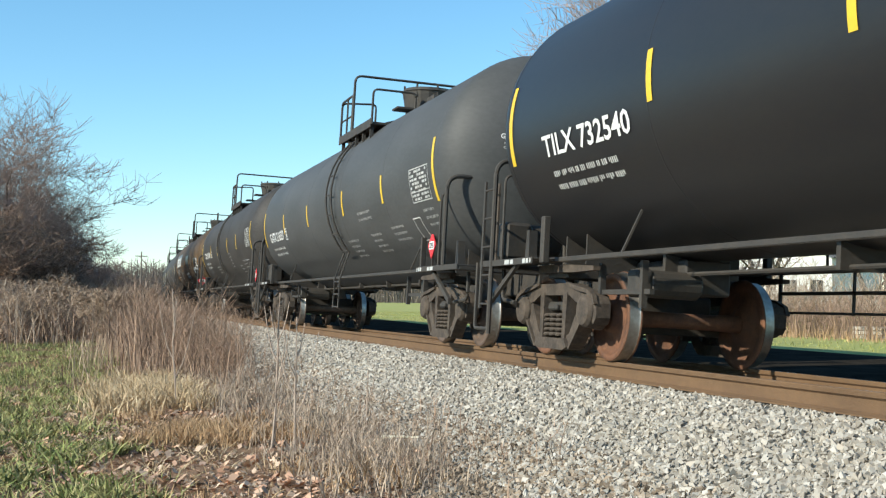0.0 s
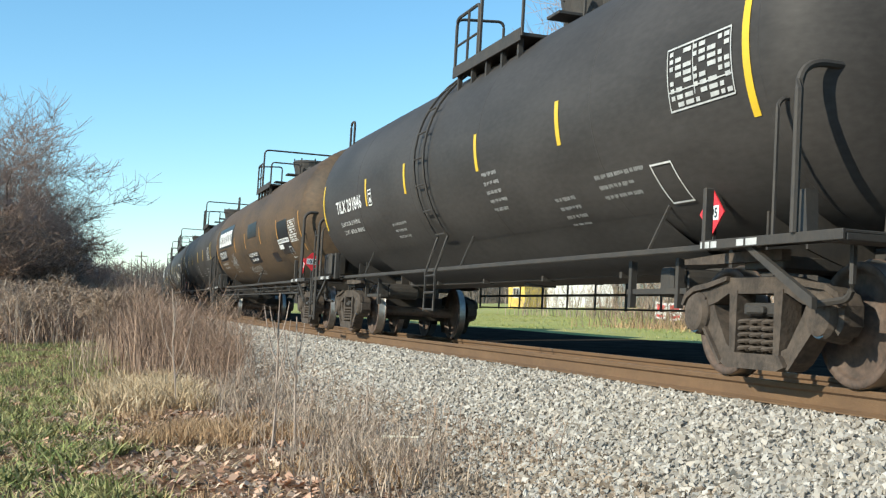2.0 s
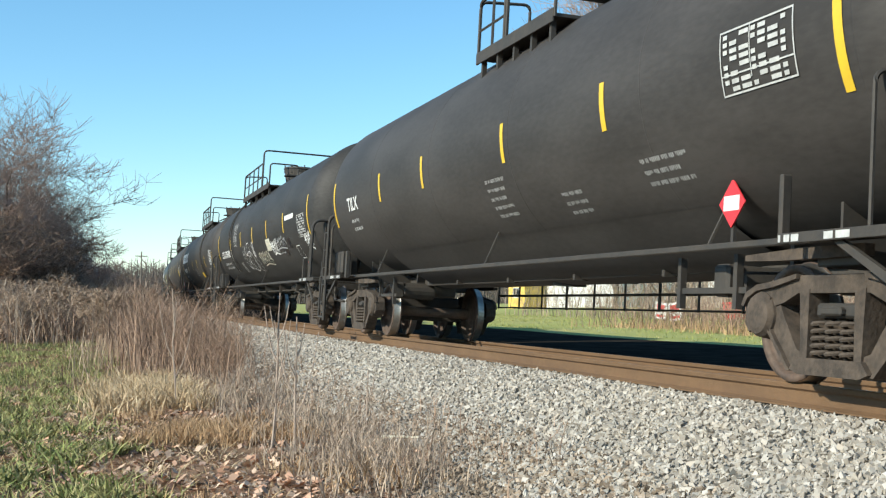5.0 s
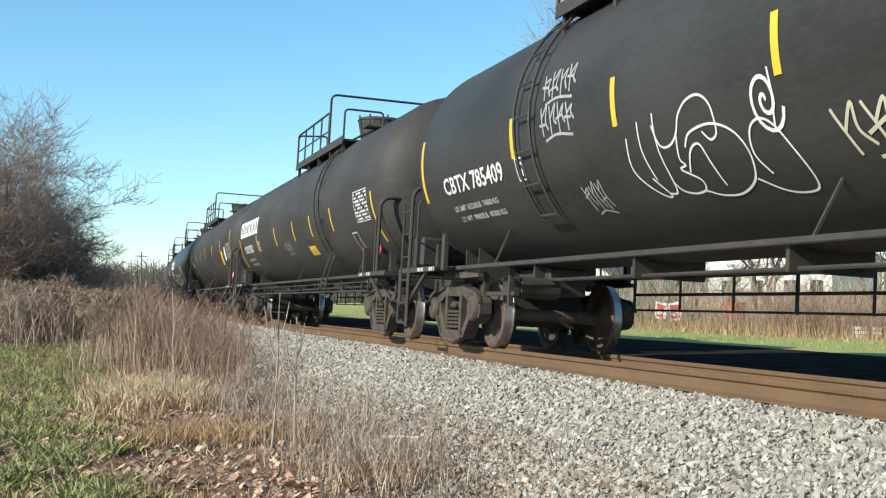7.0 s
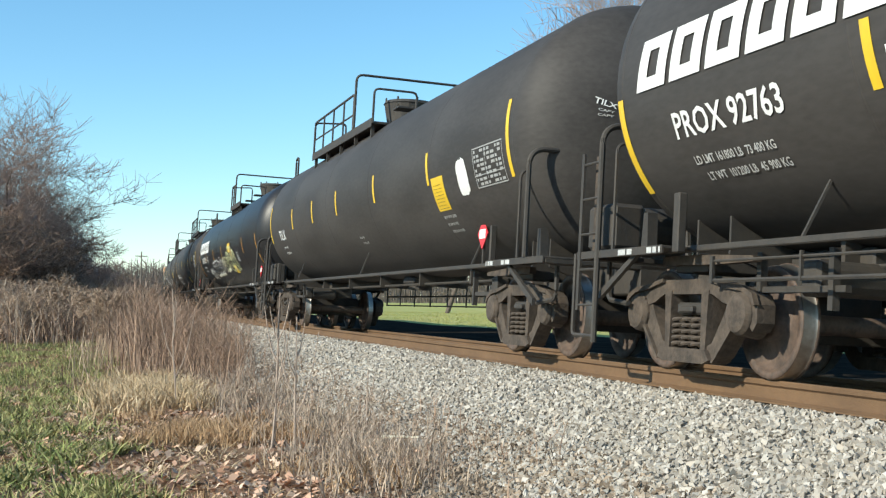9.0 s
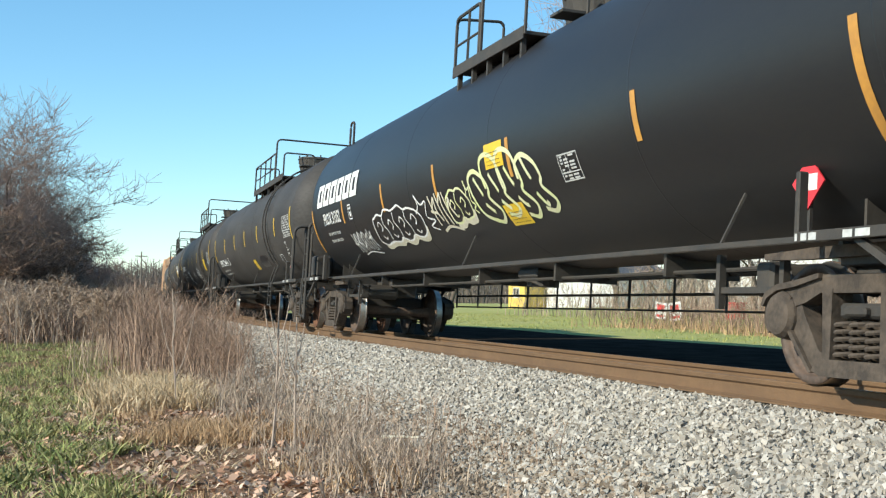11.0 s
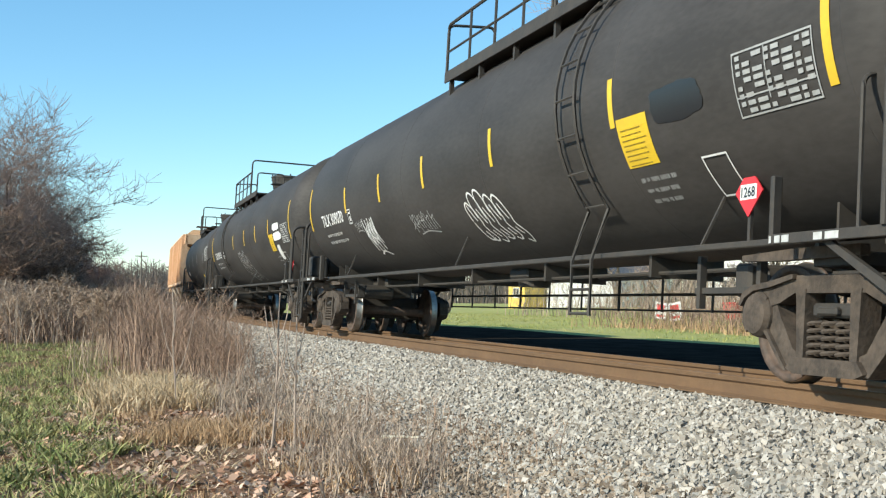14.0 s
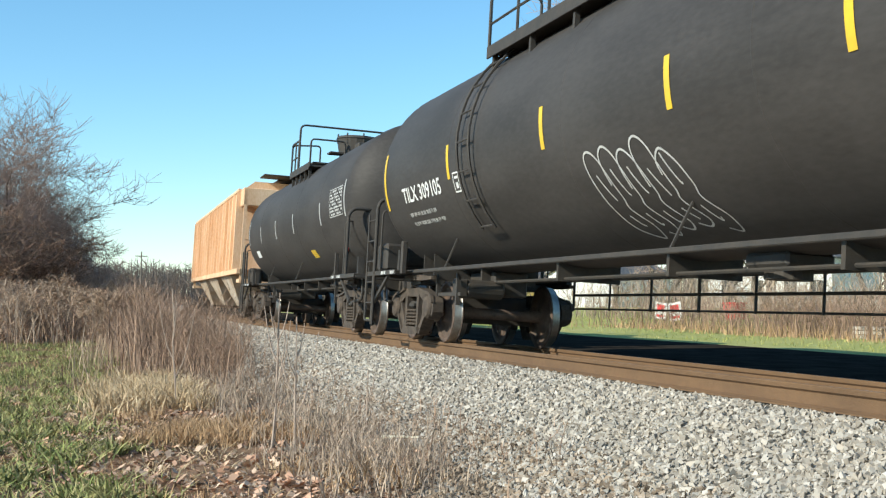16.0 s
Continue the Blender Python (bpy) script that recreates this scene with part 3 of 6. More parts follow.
def make_spring(bm):
    pts = [(0.083 * math.cos(a), 0.083 * math.sin(a), 0.205 + 0.28 * a / (2 * math.pi * 5.4)) for a in [2 * math.pi * i / 12 for i in range(66)]]
    tube(bm, pts, 0.0165, 5)


def make_bolster(bm):
    box(bm, -0.235, 0.235, -1.07, 1.07, 0.495, 0.60, 0.02)
    for e in (-1, 1):
        box(bm, -0.12, 0.12, e * 1.09 - 0.03, e * 1.09 + 0.03, 0.51, 0.57, 0.015)
    box(bm, -0.26, 0.26, -0.7, 0.7, 0.42, 0.74, 0.03)
    cyl_z(bm, 0, 0, 0.74, 0.82, 0.2, 18)
    for q in (-1, 1):
        box(bm, q * 0.42 - 0.04, q * 0.42 + 0.04, -0.85, 0.85, 0.30, 0.40, 0.01)
        for e in (-1, 1):
            box(bm, q * 0.425 - 0.05, q * 0.425 + 0.035, e * 0.755 - 0.06, e * 0.755 + 0.06, 0.24, 0.42, 0.01)
            tube(bm, [(q * 0.42, e * 0.62, 0.36), (-q * 0.1, e * 0.2, 0.42)], 0.022, 6)
        tube(bm, [(q * 0.1, q * 0.35, 0.34), (-q * 0.5, q * 0.32, 0.44)], 0.025, 6)


def make_wheelset(bm):
    n = 32
    lathe_y(bm, ((-1.0, 0.075), (-0.86, 0.082), (-0.66, 0.095), (-0.3, 0.083), (0.3, 0.083), (0.66, 0.095), (0.86, 0.082), (1.0, 0.075)), 16)
    for q in (-1, 1):
        prof = [(q * a, b) for a, b in ((0.865, 0.11), (0.865, 0.150), (0.79, 0.17), (0.765, 0.26), (0.775, 0.36), (0.80, 0.392), (0.832, 0.397), (0.832, 0.450), (0.822, 0.4555), (0.73, 0.46), (0.712, 0.475), (0.70, 0.484), (0.69, 0.48),
                                         (0.688, 0.397), (0.72, 0.385), (0.728, 0.33), (0.715, 0.24), (0.685, 0.165), (0.665, 0.11))]
        fs = lathe_y(bm, prof, n)
        for ring in (8, 9):
            for f in fs[ring]:
                f.material_index = 1
        lathe_y(bm, [(q * a, b) for a, b in ((0.94, 0.085), (0.955, 0.115), (1.10, 0.118), (1.125, 0.105), (1.13, 0.085))], 18)
        for k in range(3):
            a = 2 * math.pi * k / 3 + 0.3
            lathe_y(bm, [(q * 1.125, 0.02), (q * 1.155, 0.02)], 6, 0.052 * math.cos(a), 0.052 * math.sin(a))
    for f in bm.faces:
        f.smooth = True


def make_cap(bm):
    lathe_y(bm, ((-1.132, 0.10), (-1.138, 0.112), (-1.146, 0.10)), 18)


def add_truck(car, x, spec, wheels):
    truck = shared("bolster", "truck", make_bolster, FRAME_STEEL, car, pose(x, 0, 0), "grimy cast steel freight truck")
    for turn in (0, 180):
        shared("side_frame", "side_frame", make_side_frame, TRUCK_STEEL, truck, pose(0, 0, 0, 0, 0, turn))
        for sx in (-0.172, 0.0, 0.172):
            shared("spring", "spring", make_spring, TRUCK_STEEL, truck, pose(sx, -1.035 if turn == 0 else 1.035, 0))
    key = "rusty" if spec.get("rusty") else "wheel"
    for dx in (-0.889, 0.889):
        w = shared(key, "wheelset", make_wheelset, [RUSTY_WHEEL if key == "rusty" else WHEEL_STEEL, TREAD], truck, pose(dx, 0, 0.457))
        if spec.get("caps"):
            for turn in (0, 180):
                shared("cap", "bearing_cap", make_cap, BLUE, truck, pose(dx, 0, 0.457, 0, 0, turn), "faded blue bearing cap")
        wheels.append(w)


def head_profile(half, R, n=9):
    """Half of the tank's outline: (x, radius) from the middle to the crown of the head."""
    return [(half, R)] + [(half + 0.5 * R * math.sin(math.pi / 2 * i / n), R * math.cos(math.pi / 2 * i / n)) for i in range(1, n)]


def build_shell(half, R, zc, n=56):
    bm = bmesh.new()
    prof = head_profile(half, R)
    prof = [(-x, r) for x, r in prof[::-1]] + [(half * k, R) for k in (-0.5, 0, 0.5)] + prof
    rings = [[bm.verts.new((x, -r * math.cos(2 * math.pi * k / n), zc + r * math.sin(2 * math.pi * k / n))) for k in range(n)] for x, r in prof]
    for a, b in zip(rings, rings[1:]):
        for k in range(n):
            bm.faces.new((a[k], b[k], b[(k + 1) % n], a[(k + 1) % n]))
    for ring, x, s in ((rings[0], prof[0][0] - 0.012, 1), (rings[-1], prof[-1][0] + 0.012, -1)):
        c = bm.verts.new((x, 0, zc))
        for k in range(n):
            q = (ring[k], ring[(k + 1) % n], c)
            bm.faces.new(q if s > 0 else q[::-1])
    return bm


def add_end(car, q, half, R, zc, bolster, spec):
    """What stands at one end of a tank car; q is its direction along x."""
    tip = half + 0.5 * R
    stop = spec["pull"][0 if q < 0 else 1]
    X = lambda d: q * d
    bm = bmesh.new()
    box(bm, *sorted((X(bolster - 1.4), X(stop - 0.45))), -0.26, 0.26, 0.72, 1.08, 0.02)
    box(bm, *sorted((X(stop - 0.5), X(stop - 0.42))), -0.34, 0.34, 0.66, 1.12, 0.01)
    part("stub_sill", bm, FRAME_STEEL, car)
    bm = bmesh.new()
    box(bm, *sorted((X(stop - 0.5), X(stop - 0.12))), -0.075, 0.075, 0.79, 0.95, 0.02)
    prism(bm, [(X(a), b) for a, b in ((stop - 0.16, 0.74), (stop + 0.02, 0.74), (stop + 0.06, 0.8), (stop + 0.06, 0.96), (stop + 0.02, 1.0), (stop - 0.16, 1.0))], -0.16, 0.10)
    tube(bm, bent([(X(stop - 0.45), 0.3, 0.8), (X(stop - 0.2), 0.34, 0.55), (X(stop), 0.22, 0.42)], 0.15), 0.028, 6)
    part("coupler", bm, TRUCK_STEEL, car)
    # saddle and bolster wing under the shell
    bm = bmesh.new()
    w = 0.86
    steps = [-w + 2 * w * i / 16 for i in range(17)]
    for x0 in (bolster - 0.28, bolster + 0.28):
        lo = [bm.verts.new((X(x0), y, 0.80 + 0.22 * (abs(y) / w) ** 1.5)) for y in steps]
        hi = [bm.verts.new((X(x0), y, zc - math.sqrt(max(0.01, (R + 0.01) ** 2 - y * y)) + 0.02)) for y in steps]
        lo2 = [bm.verts.new((X(x0 + 0.03), v.co.y, v.co.z)) for v in lo]
        hi2 = [bm.verts.new((X(x0 + 0.03), v.co.y, v.co.z)) for v in hi]
        for i in range(16):
            for f in ((lo[i], lo[i + 1], hi[i + 1], hi[i]), (lo2[i], hi2[i], hi2[i + 1], lo2[i + 1]), (lo[i], lo2[i], lo2[i + 1], lo[i + 1])):
                bm.faces.new(f)
        for i in (0, 16):
            bm.faces.new((lo[i], hi[i], hi2[i], lo2[i]))
    box(bm, *sorted((X(bolster - 0.26), X(bolster + 0.3))), -1.06, 1.06, 0.86, 0.96, 0.01)
    part("saddle", bm, FRAME_STEEL, car, smooth_it=False)
    # end platform, its ladder, rails and posts
    px0, px1, rail_z = half - 0.85, stop - 0.42, spec.get("rail_z", 2.26)
    bm = bmesh.new()
    for y0, y1 in ((-1.46, -1.02), (1.02, 1.46)):
        box(bm, *sorted((X(px0), X(px1))), y0, y1, 1.035, 1.06, 0.006)
        edge = y0 if y0 < 0 else y1
        box(bm, *sorted((X(px0), X(px1))), edge - 0.012, edge + 0.012, 0.99, 1.063, 0.004)
    box(bm, *sorted((X(px1 - 0.28), X(px1))), -1.44, 1.44, 0.985, 1.04, 0.008)
    for k in range(7):
        y = -0.98 + k * 0.33
        box(bm, *sorted((X(px1 - 0.3), X(px1 - 0.01))), y - 0.02, y + 0.02, 1.041, 1.08)
    part("end_platform", bm, FRAME_STEEL, car)
    for e in (-1, 1):
        for a, b in ((px0 + 0.02, px0 + 0.05), (px0 + 0.09, px0 + 0.16), (px0 + 0.18, px0 + 0.27), (px0 + 0.56, px0 + 0.66), (px0 + 0.69, px0 + 0.84)):
            bm = bmesh.new()
            bm.faces.new([bm.verts.new((X(d), e * 1.476, z)) for d, z in ((a, 1.0), (b, 1.0), (b, 1.05), (a, 1.05))])
            part("reflector_strip", bm, DIM_WHITE, car, "dusty white reflective strip")
    leg = half + 0.45
    bm = bmesh.new()
    tube(bm, bent([(X(leg), -1.47, 0.2 if q < 0 else 1.06), (X(leg), -1.47, rail_z), (X(leg), 1.47, rail_z), (X(leg), 1.47, 0.2 if q > 0 else 1.06)], 0.2, 6), 0.031, 8)
    part("end_handrail", bm, FRAME_STEEL, car)
    for e in (-1, 1):
        bm = bmesh.new()
        tube(bm, bent([(X(half + 0.16), e * 1.45, 1.06), (X(half + 0.16), e * 1.45, 2.04), (X(half + 0.16), e * 1.28, 2.06)], 0.08), 0.017, 6)
        part("grab_iron", bm, FRAME_STEEL, car)
        if e == q:
            bm = bmesh.new()
            tube(bm, bent([(X(leg), e * 1.47, 0.26), (X(leg + 0.5), e * 1.47, 0.26), (X(leg + 0.5), e * 1.47, 1.05)], 0.06), 0.022, 6)
            part("step_iron", bm, FRAME_STEEL, car)
            tall = px1 - 0.08
            bm = bmesh.new()
            box(bm, *sorted((X(tall - 0.028), X(tall + 0.028))), e * 1.47 - 0.012, e * 1.47 + 0.012, 0.5, 2.02)
            ladder = part("end_ladder", bm, FRAME_STEEL, car)
            bm = bmesh.new()
            box(bm, *sorted((X(tall - 0.2), X(tall - 0.06))), e * 1.36 - 0.01, e * 1.36 + 0.01, 1.08, 2.0)
            part("back_plate", bm, TRUCK_STEEL, ladder)
            span = tall - leg
            for k in range(5):
                shared("rung%.2f" % span, "rung", lambda m: tube(m, [(-span / 2, 0, 0), (span / 2, 0, 0)], 0.013, 6), FRAME_STEEL, ladder, pose(X((tall + leg) / 2), e * 1.47, 0.55 + 0.34 * k))
        # upright post on the bolster, dusty wing below it, braces against the head
        bm = bmesh.new()
        wide = 0.05 if q < 0 else 0.025
        box(bm, *sorted((X(half - 0.94 - wide), X(half - 0.94 + wide))), e * 1.36 - 0.04, e * 1.36 + 0.04, 1.0, 1.5, 0.01)
        part("bolster_post", bm, FRAME_STEEL, car)
        bm = bmesh.new()
        prism(bm, [(X(bolster + a), b) for a, b in ((0.4, 1.0), (-0.3, 1.0), (-1.1, 0.965), (-1.1, 0.92), (-0.6, 0.91), (0.4, 0.92))], e * 1.10 - 0.04, e * 1.10 + 0.04)
        part("bolster_wing", bm, TRUCK_STEEL, car, "dust-caked steel bolster wing")
        bm = bmesh.new()
        prism(bm, [(X(half + a), b) for a, b in ((0.02, 1.05), (0.16, 1.05), (0.12, 1.42), (0.04, 1.42))], e * 1.12 - 0.05, e * 1.12 + 0.05)
        part("head_brace", bm, FRAME_STEEL, car)
        bm = bmesh.new()
        prism(bm, [(X(half + a), b) for a, b in ((-0.35, 1.03), (-0.25, 1.03), (0.62, 0.62), (0.62, 0.54))], e * 1.40 - 0.02, e * 1.40 + 0.02)
        part("platform_brace", bm, FRAME_STEEL, car)
        bm = bmesh.new()
        tube(bm, bent([(X(half + 0.75), e * 1.2, 0.98), (X(half + 0.75), e * 1.2, 0.62), (X(bolster + 0.9), e * 1.22, 0.58)], 0.1), 0.026, 6)
        part("release_rod", bm, FRAME_STEEL, car)
        bm = bmesh.new()
        tube(bm, bent([(X(half + 0.3), e * 0.6, 1.05), (X(half + 0.34), e * 0.6, 1.45), (X(half + 0.5), e * 0.2, 1.55)], 0.1), 0.03, 6)
        part("air_pipe", bm, FRAME_STEEL, car)
    if (q > 0) == spec.get("brake_right", False):
        bm = bmesh.new()
        bx = X(px1 - 0.1)
        tube(bm, [(bx + 0.27 * math.cos(0) * 0, -0.35 + 0.27 * math.cos(a), 2.05 + 0.27 * math.sin(a)) for a in [2 * math.pi * k / 20 for k in range(21)]], 0.018, 6)
        for k in range(5):
            a = 2 * math.pi * k / 5
            tube(bm, [(bx, -0.35, 2.05), (bx, -0.35 + 0.26 * math.cos(a), 2.05 + 0.26 * math.sin(a))], 0.012, 5)
        box(bm, *sorted((bx - q * 0.04, bx - q * 0.2)), -0.5, -0.2, 1.85, 2.25, 0.03)
        tube(bm, [(bx - q * 0.1, -0.35, 1.9), (bx - q * 0.1, -0.35, 1.0)], 0.025, 6)
        part("hand_brake", bm, FRAME_STEEL, car, "spoked hand brake wheel on its gear box")
        bm = bmesh.new()
        box(bm, *sorted((X(bolster + 1.25), X(bolster + 1.85))), -1.25, -0.9, 1.1, 1.55, 0.04)
        lathe_y(bm, [(-0.9, 0.15), (-0.85, 0.19), (-0.5, 0.19), (-0.42, 0.12)], 16, X(bolster + 1.5), 1.36)
        part("brake_cylinder", bm, FRAME_STEEL, car)


def add_top(car, spec, mid, R, zc):
    """Walkway, dome and handrails on the crown of the tank."""
    a, b = spec["deck"][0] - mid, spec["deck"][1] - mid
    x, ln = (a + b) / 2, b - a
    top = zc + R
    z = zc + math.sqrt(R * R - 1.0) + 0.06
    bm = bmesh.new()
    for e in (-1, 1):
        box(bm, a, b, e * 0.98 - 0.24, e * 0.98 + 0.24, z, z + 0.045, 0.006)
        box(bm, a, b, e * 1.22 - 0.012, e * 1.22 + 0.012, z - 0.06, z + 0.1, 0.004)
        for k in range(5):
            xx = a + 0.15 + (ln - 0.3) * k / 4
            prism(bm, ((xx - 0.03, z - 0.3), (xx + 0.03, z - 0.3), (xx + 0.03, z + 0.01), (xx - 0.03, z + 0.01)), e * 1.16 - 0.03, e * 1.16 + 0.03)
    for d in (a + 0.2, b - 0.2):
        box(bm, d - 0.2, d + 0.2, -0.74, 0.74, top + 0.02, top + 0.06, 0.006)
    part("top_walkway", bm, FRAME_STEEL, car)
    bm = bmesh.new()
    low, tall = 0.8, spec.get("rail_h", 1.18)
    m = a + ln * spec.get("open_front", 0.4)
    tube(bm, bent([(a, -1.2, z), (a, -1.2, z + low), (m - 0.08, -1.2, z + low), (m - 0.08, -1.2, z)], 0.1), 0.024, 6)
    tube(bm, [(a, -1.2, z + low * 0.5), (m - 0.08, -1.2, z + low * 0.5)], 0.018, 5)
    k = 4 if m - a > 2 else 2
    for i in range(1, k):
        xx = a + (m - a) * i / k
        tube(bm, [(xx, -1.2, z), (xx, -1.2, z + low)], 0.02, 5)
    tube(bm, bent([(a, -1.2, z), (a, -1.2, z + low), (a, -0.5, z + low + 0.05), (a, -0.5, z + 0.3)], 0.1), 0.022, 6)
    tube(bm, bent([(m, -1.2, z), (m, -1.2, z + tall), (m, 1.2, z + tall), (m, 1.2, z)], 0.14), 0.026, 6)
    tube(bm, bent([(m, 1.2, z), (m, 1.2, z + tall), (b, 1.2, z + tall), (b, 1.2, z)], 0.1), 0.022, 6)
    tube(bm, bent([(a, 1.2, z), (a, 1.2, z + low), (b, 1.2, z + low), (b, 1.2, z)], 0.1), 0.022, 6)
    tube(bm, [(a, 1.2, z + low * 0.5), (b, 1.2, z + low * 0.5)], 0.016, 5)
    part("top_handrail", bm, FRAME_STEEL, car, "dark pipe safety railing")
    bm = bmesh.new()
    tube(bm, bent([(b, -1.2, z), (b, -1.2, z + low * 0.8), (b, -0.4, z + low * 0.8), (b, -0.4, z + 0.3)], 0.1), 0.022, 6)
    part("handrail_hoop", bm, FRAME_STEEL, car)
    bm = bmesh.new()
    d = x + spec.get("dome", 0.9)
    cyl_z(bm, d, 0, top - 0.1, top + 0.42, 0.42, 20, 0.52)
    cyl_z(bm, d, 0, top + 0.421, top + 0.48, 0.54, 20, 0.5)
    for k in range(8):
        t = 2 * math.pi * k / 8
        tube(bm, [(d + 0.5 * math.cos(t), 0.5 * math.sin(t), top + 0.3), (d + 0.5 * math.cos(t), 0.5 * math.sin(t), top + 0.53)], 0.02, 5)
    box(bm, d + 0.55, d + 0.95, -0.22, 0.18, top - 0.05, top + 0.26, 0.03)
    tube(bm, [(d - 0.8, 0.1, top - 0.05), (d - 0.8, 0.1, top + 0.3)], 0.09, 10)
    part("manway_dome", bm, FRAME_STEEL, car)
    for hx in [q - mid for q in spec.get("hoops", ())]:
        bm = bmesh.new()
        zz = zc + math.sqrt(R * R - 1.0)
        tube(bm, bent([(hx - 0.16, -1.0, zz - 0.05), (hx - 0.16, -1.0, zz + 0.45), (hx + 0.16, -1.0, zz + 0.45), (hx + 0.16, -1.0, zz - 0.05)], 0.1), 0.024, 6)
        part("vent_hoop", bm, FRAME_STEEL, car)


def add_ladder(car, x, R, zc, low=1.0, foot=True):
    """A ladder bent round the near flank from the walkway down."""
    bm = bmesh.new()
    for d in (-0.24, 0.24):
        pts = [wrap(x + d, h, R, zc, 0.07) for h in [R * (1.35 - 0.14 * i) for i in range(16)]]
        if foot:
            pts += [(x + d, -1.32, low), (x + d, -1.32, low - 0.55)]
        tube(bm, pts, 0.02, 5)
    for i in range(9):
        h = R * (1.2 - 0.24 * i)
        tube(bm, [wrap(x - 0.24, h, R, zc, 0.07), wrap(x + 0.24, h, R, zc, 0.07)], 0.014, 5)
    for i in range(3 if foot else 0):
        z = low - 0.05 - 0.24 * i
        tube(bm, [(x - 0.24, -1.32, z), (x + 0.24, -1.32, z)], 0.016, 5)
    part("side_ladder", bm, FRAME_STEEL, car)


def add_under(car, spec, half, R, zc, bolster):
    """Side sills, hanging rails and brake gear under the tank."""
    reach = bolster - 0.6
    for e in (-1, 1):
        bm = bmesh.new()
        box(bm, -half + 0.4, half - 0.4, e * 1.17 - 0.03, e * 1.17 + 0.03, 1.02, 1.075, 0.01)
        for k in range(3):
            x = -half + 2.4 + (2 * half - 4.8) * k / 2
            tube(bm, [(x, e * 1.15, 1.05), (x + 0.16, e * 1.02, zc - math.sqrt(R * R - 1.04) + 0.02)], 0.016, 5)
        part("side_sill", bm, FRAME_STEEL, car)
        if spec.get("lattice", True) and (e > 0 or spec.get("near_lattice")):
            bm = bmesh.new()
            y = e * (1.36 if e > 0 else 1.2)
            for z, r in (((1.06, 0.018), (0.83, 0.022), (0.62, 0.016)) if e > 0 else ((0.93, 0.012), (0.77, 0.018))):
                tube(bm, [(-reach, y, z), (reach, y, z)], r, 6)
            n = 13
            for k in range(n):
                x = -reach + 2 * reach * k / (n - 1)
                w = 0.022 if k % 3 == 0 else 0.012
                box(bm, x - w, x + w, y - 0.02, y + 0.005, 0.60 if e > 0 else 0.75, 1.13 if e > 0 else 0.97)
            part("hanging_handrail", bm, FRAME_STEEL, car)
    bm = bmesh.new()
    tube(bm, [(-bolster, 0.35, 0.98), (bolster, 0.35, 0.98)], 0.03, 6)
    tube(bm, [(-bolster + 0.6, -0.3, 0.92), (bolster - 0.6, -0.3, 0.95)], 0.022, 6)
    for k in range(6):
        x = -bolster + 1.2 + (2 * bolster - 2.4) * k / 5
        box(bm, x - 0.03, x + 0.03, -0.4, 0.45, 0.9, zc - R + 0.06)
    part("brake_pipe", bm, FRAME_STEEL, car)
    bm = bmesh.new()
    cyl_z(bm, 0.1, 0, zc - R - 0.22, zc - R + 0.06, 0.22, 16)
    box(bm, -0.25, 0.45, -0.25, 0.25, zc - R - 0.12, zc - R + 0.02, 0.03)
    part("bottom_outlet", bm, FRAME_STEEL, car)
    for q in (-1, 1):
        bm = bmesh.new()
        xx = q * (bolster - 1.5)
        lathe_y(bm, [(-0.75, 0.1), (-0.72, 0.14), (-0.2, 0.14), (-0.16, 0.1)], 14, xx, 0.8)
        box(bm, xx - 0.12, xx + 0.12, -0.9, -0.72, 0.66, 0.94, 0.03)
        tube(bm, [(xx, -0.4, 0.8), (xx + q * 0.9, -0.5, 0.7)], 0.03, 6)
        for d in (-0.5, 0.45):
            box(bm, xx + d - 0.03, xx + d + 0.03, -1.02, -0.96, 0.55, 1.0)
        box(bm, xx - 0.6, xx + 0.6, -1.0, -0.95, 0.68, 0.73)
        part("brake_rigging", bm, FRAME_STEEL, car)


def add_placard(car, x, h, R, zc, number, post=None):
    """A hazard diamond in its holder, standing free of the shell."""
    bm = bmesh.new()
    y = -1.13
    r = 0.2
    vs = [(x, h - r), (x + r, h), (x, h + r), (x - r, h)]
    prism(bm, vs, y, y + 0.012)
    p = part("placard", bm, RED, car, "red diamond hazard placard")
    bm = bmesh.new()
    box(bm, x - 0.12, x + 0.12, y - 0.004, y - 0.001, h - 0.06, h + 0.06)
    part("number_panel", bm, WHITE, p, "white panel on the placard")
    if number:
        vs, fs = lettering(number, 1.0)
        xs, ys = [v[0] for v in vs], [v[1] for v in vs]
        kx, ky = 0.2 / (max(xs) - min(xs)), 0.085 / (max(ys) - min(ys))
        data_ob("number", [(x - 0.1 + (a - min(xs)) * kx, y - 0.007, h - 0.043 + (b - min(ys)) * ky) for a, b in vs], fs, FRESH_BLACK, p)
    bm = bmesh.new()
    if post is None:
        box(bm, x - 0.02, x + 0.02, y + 0.013, y + 0.04, 1.04, h + 0.1)
    else:
        box(bm, post - 0.03, post + 0.01, -1.32, -1.28, 1.04, h + 0.1)
    part("placard_post", bm, FRAME_STEEL, car)
    return p


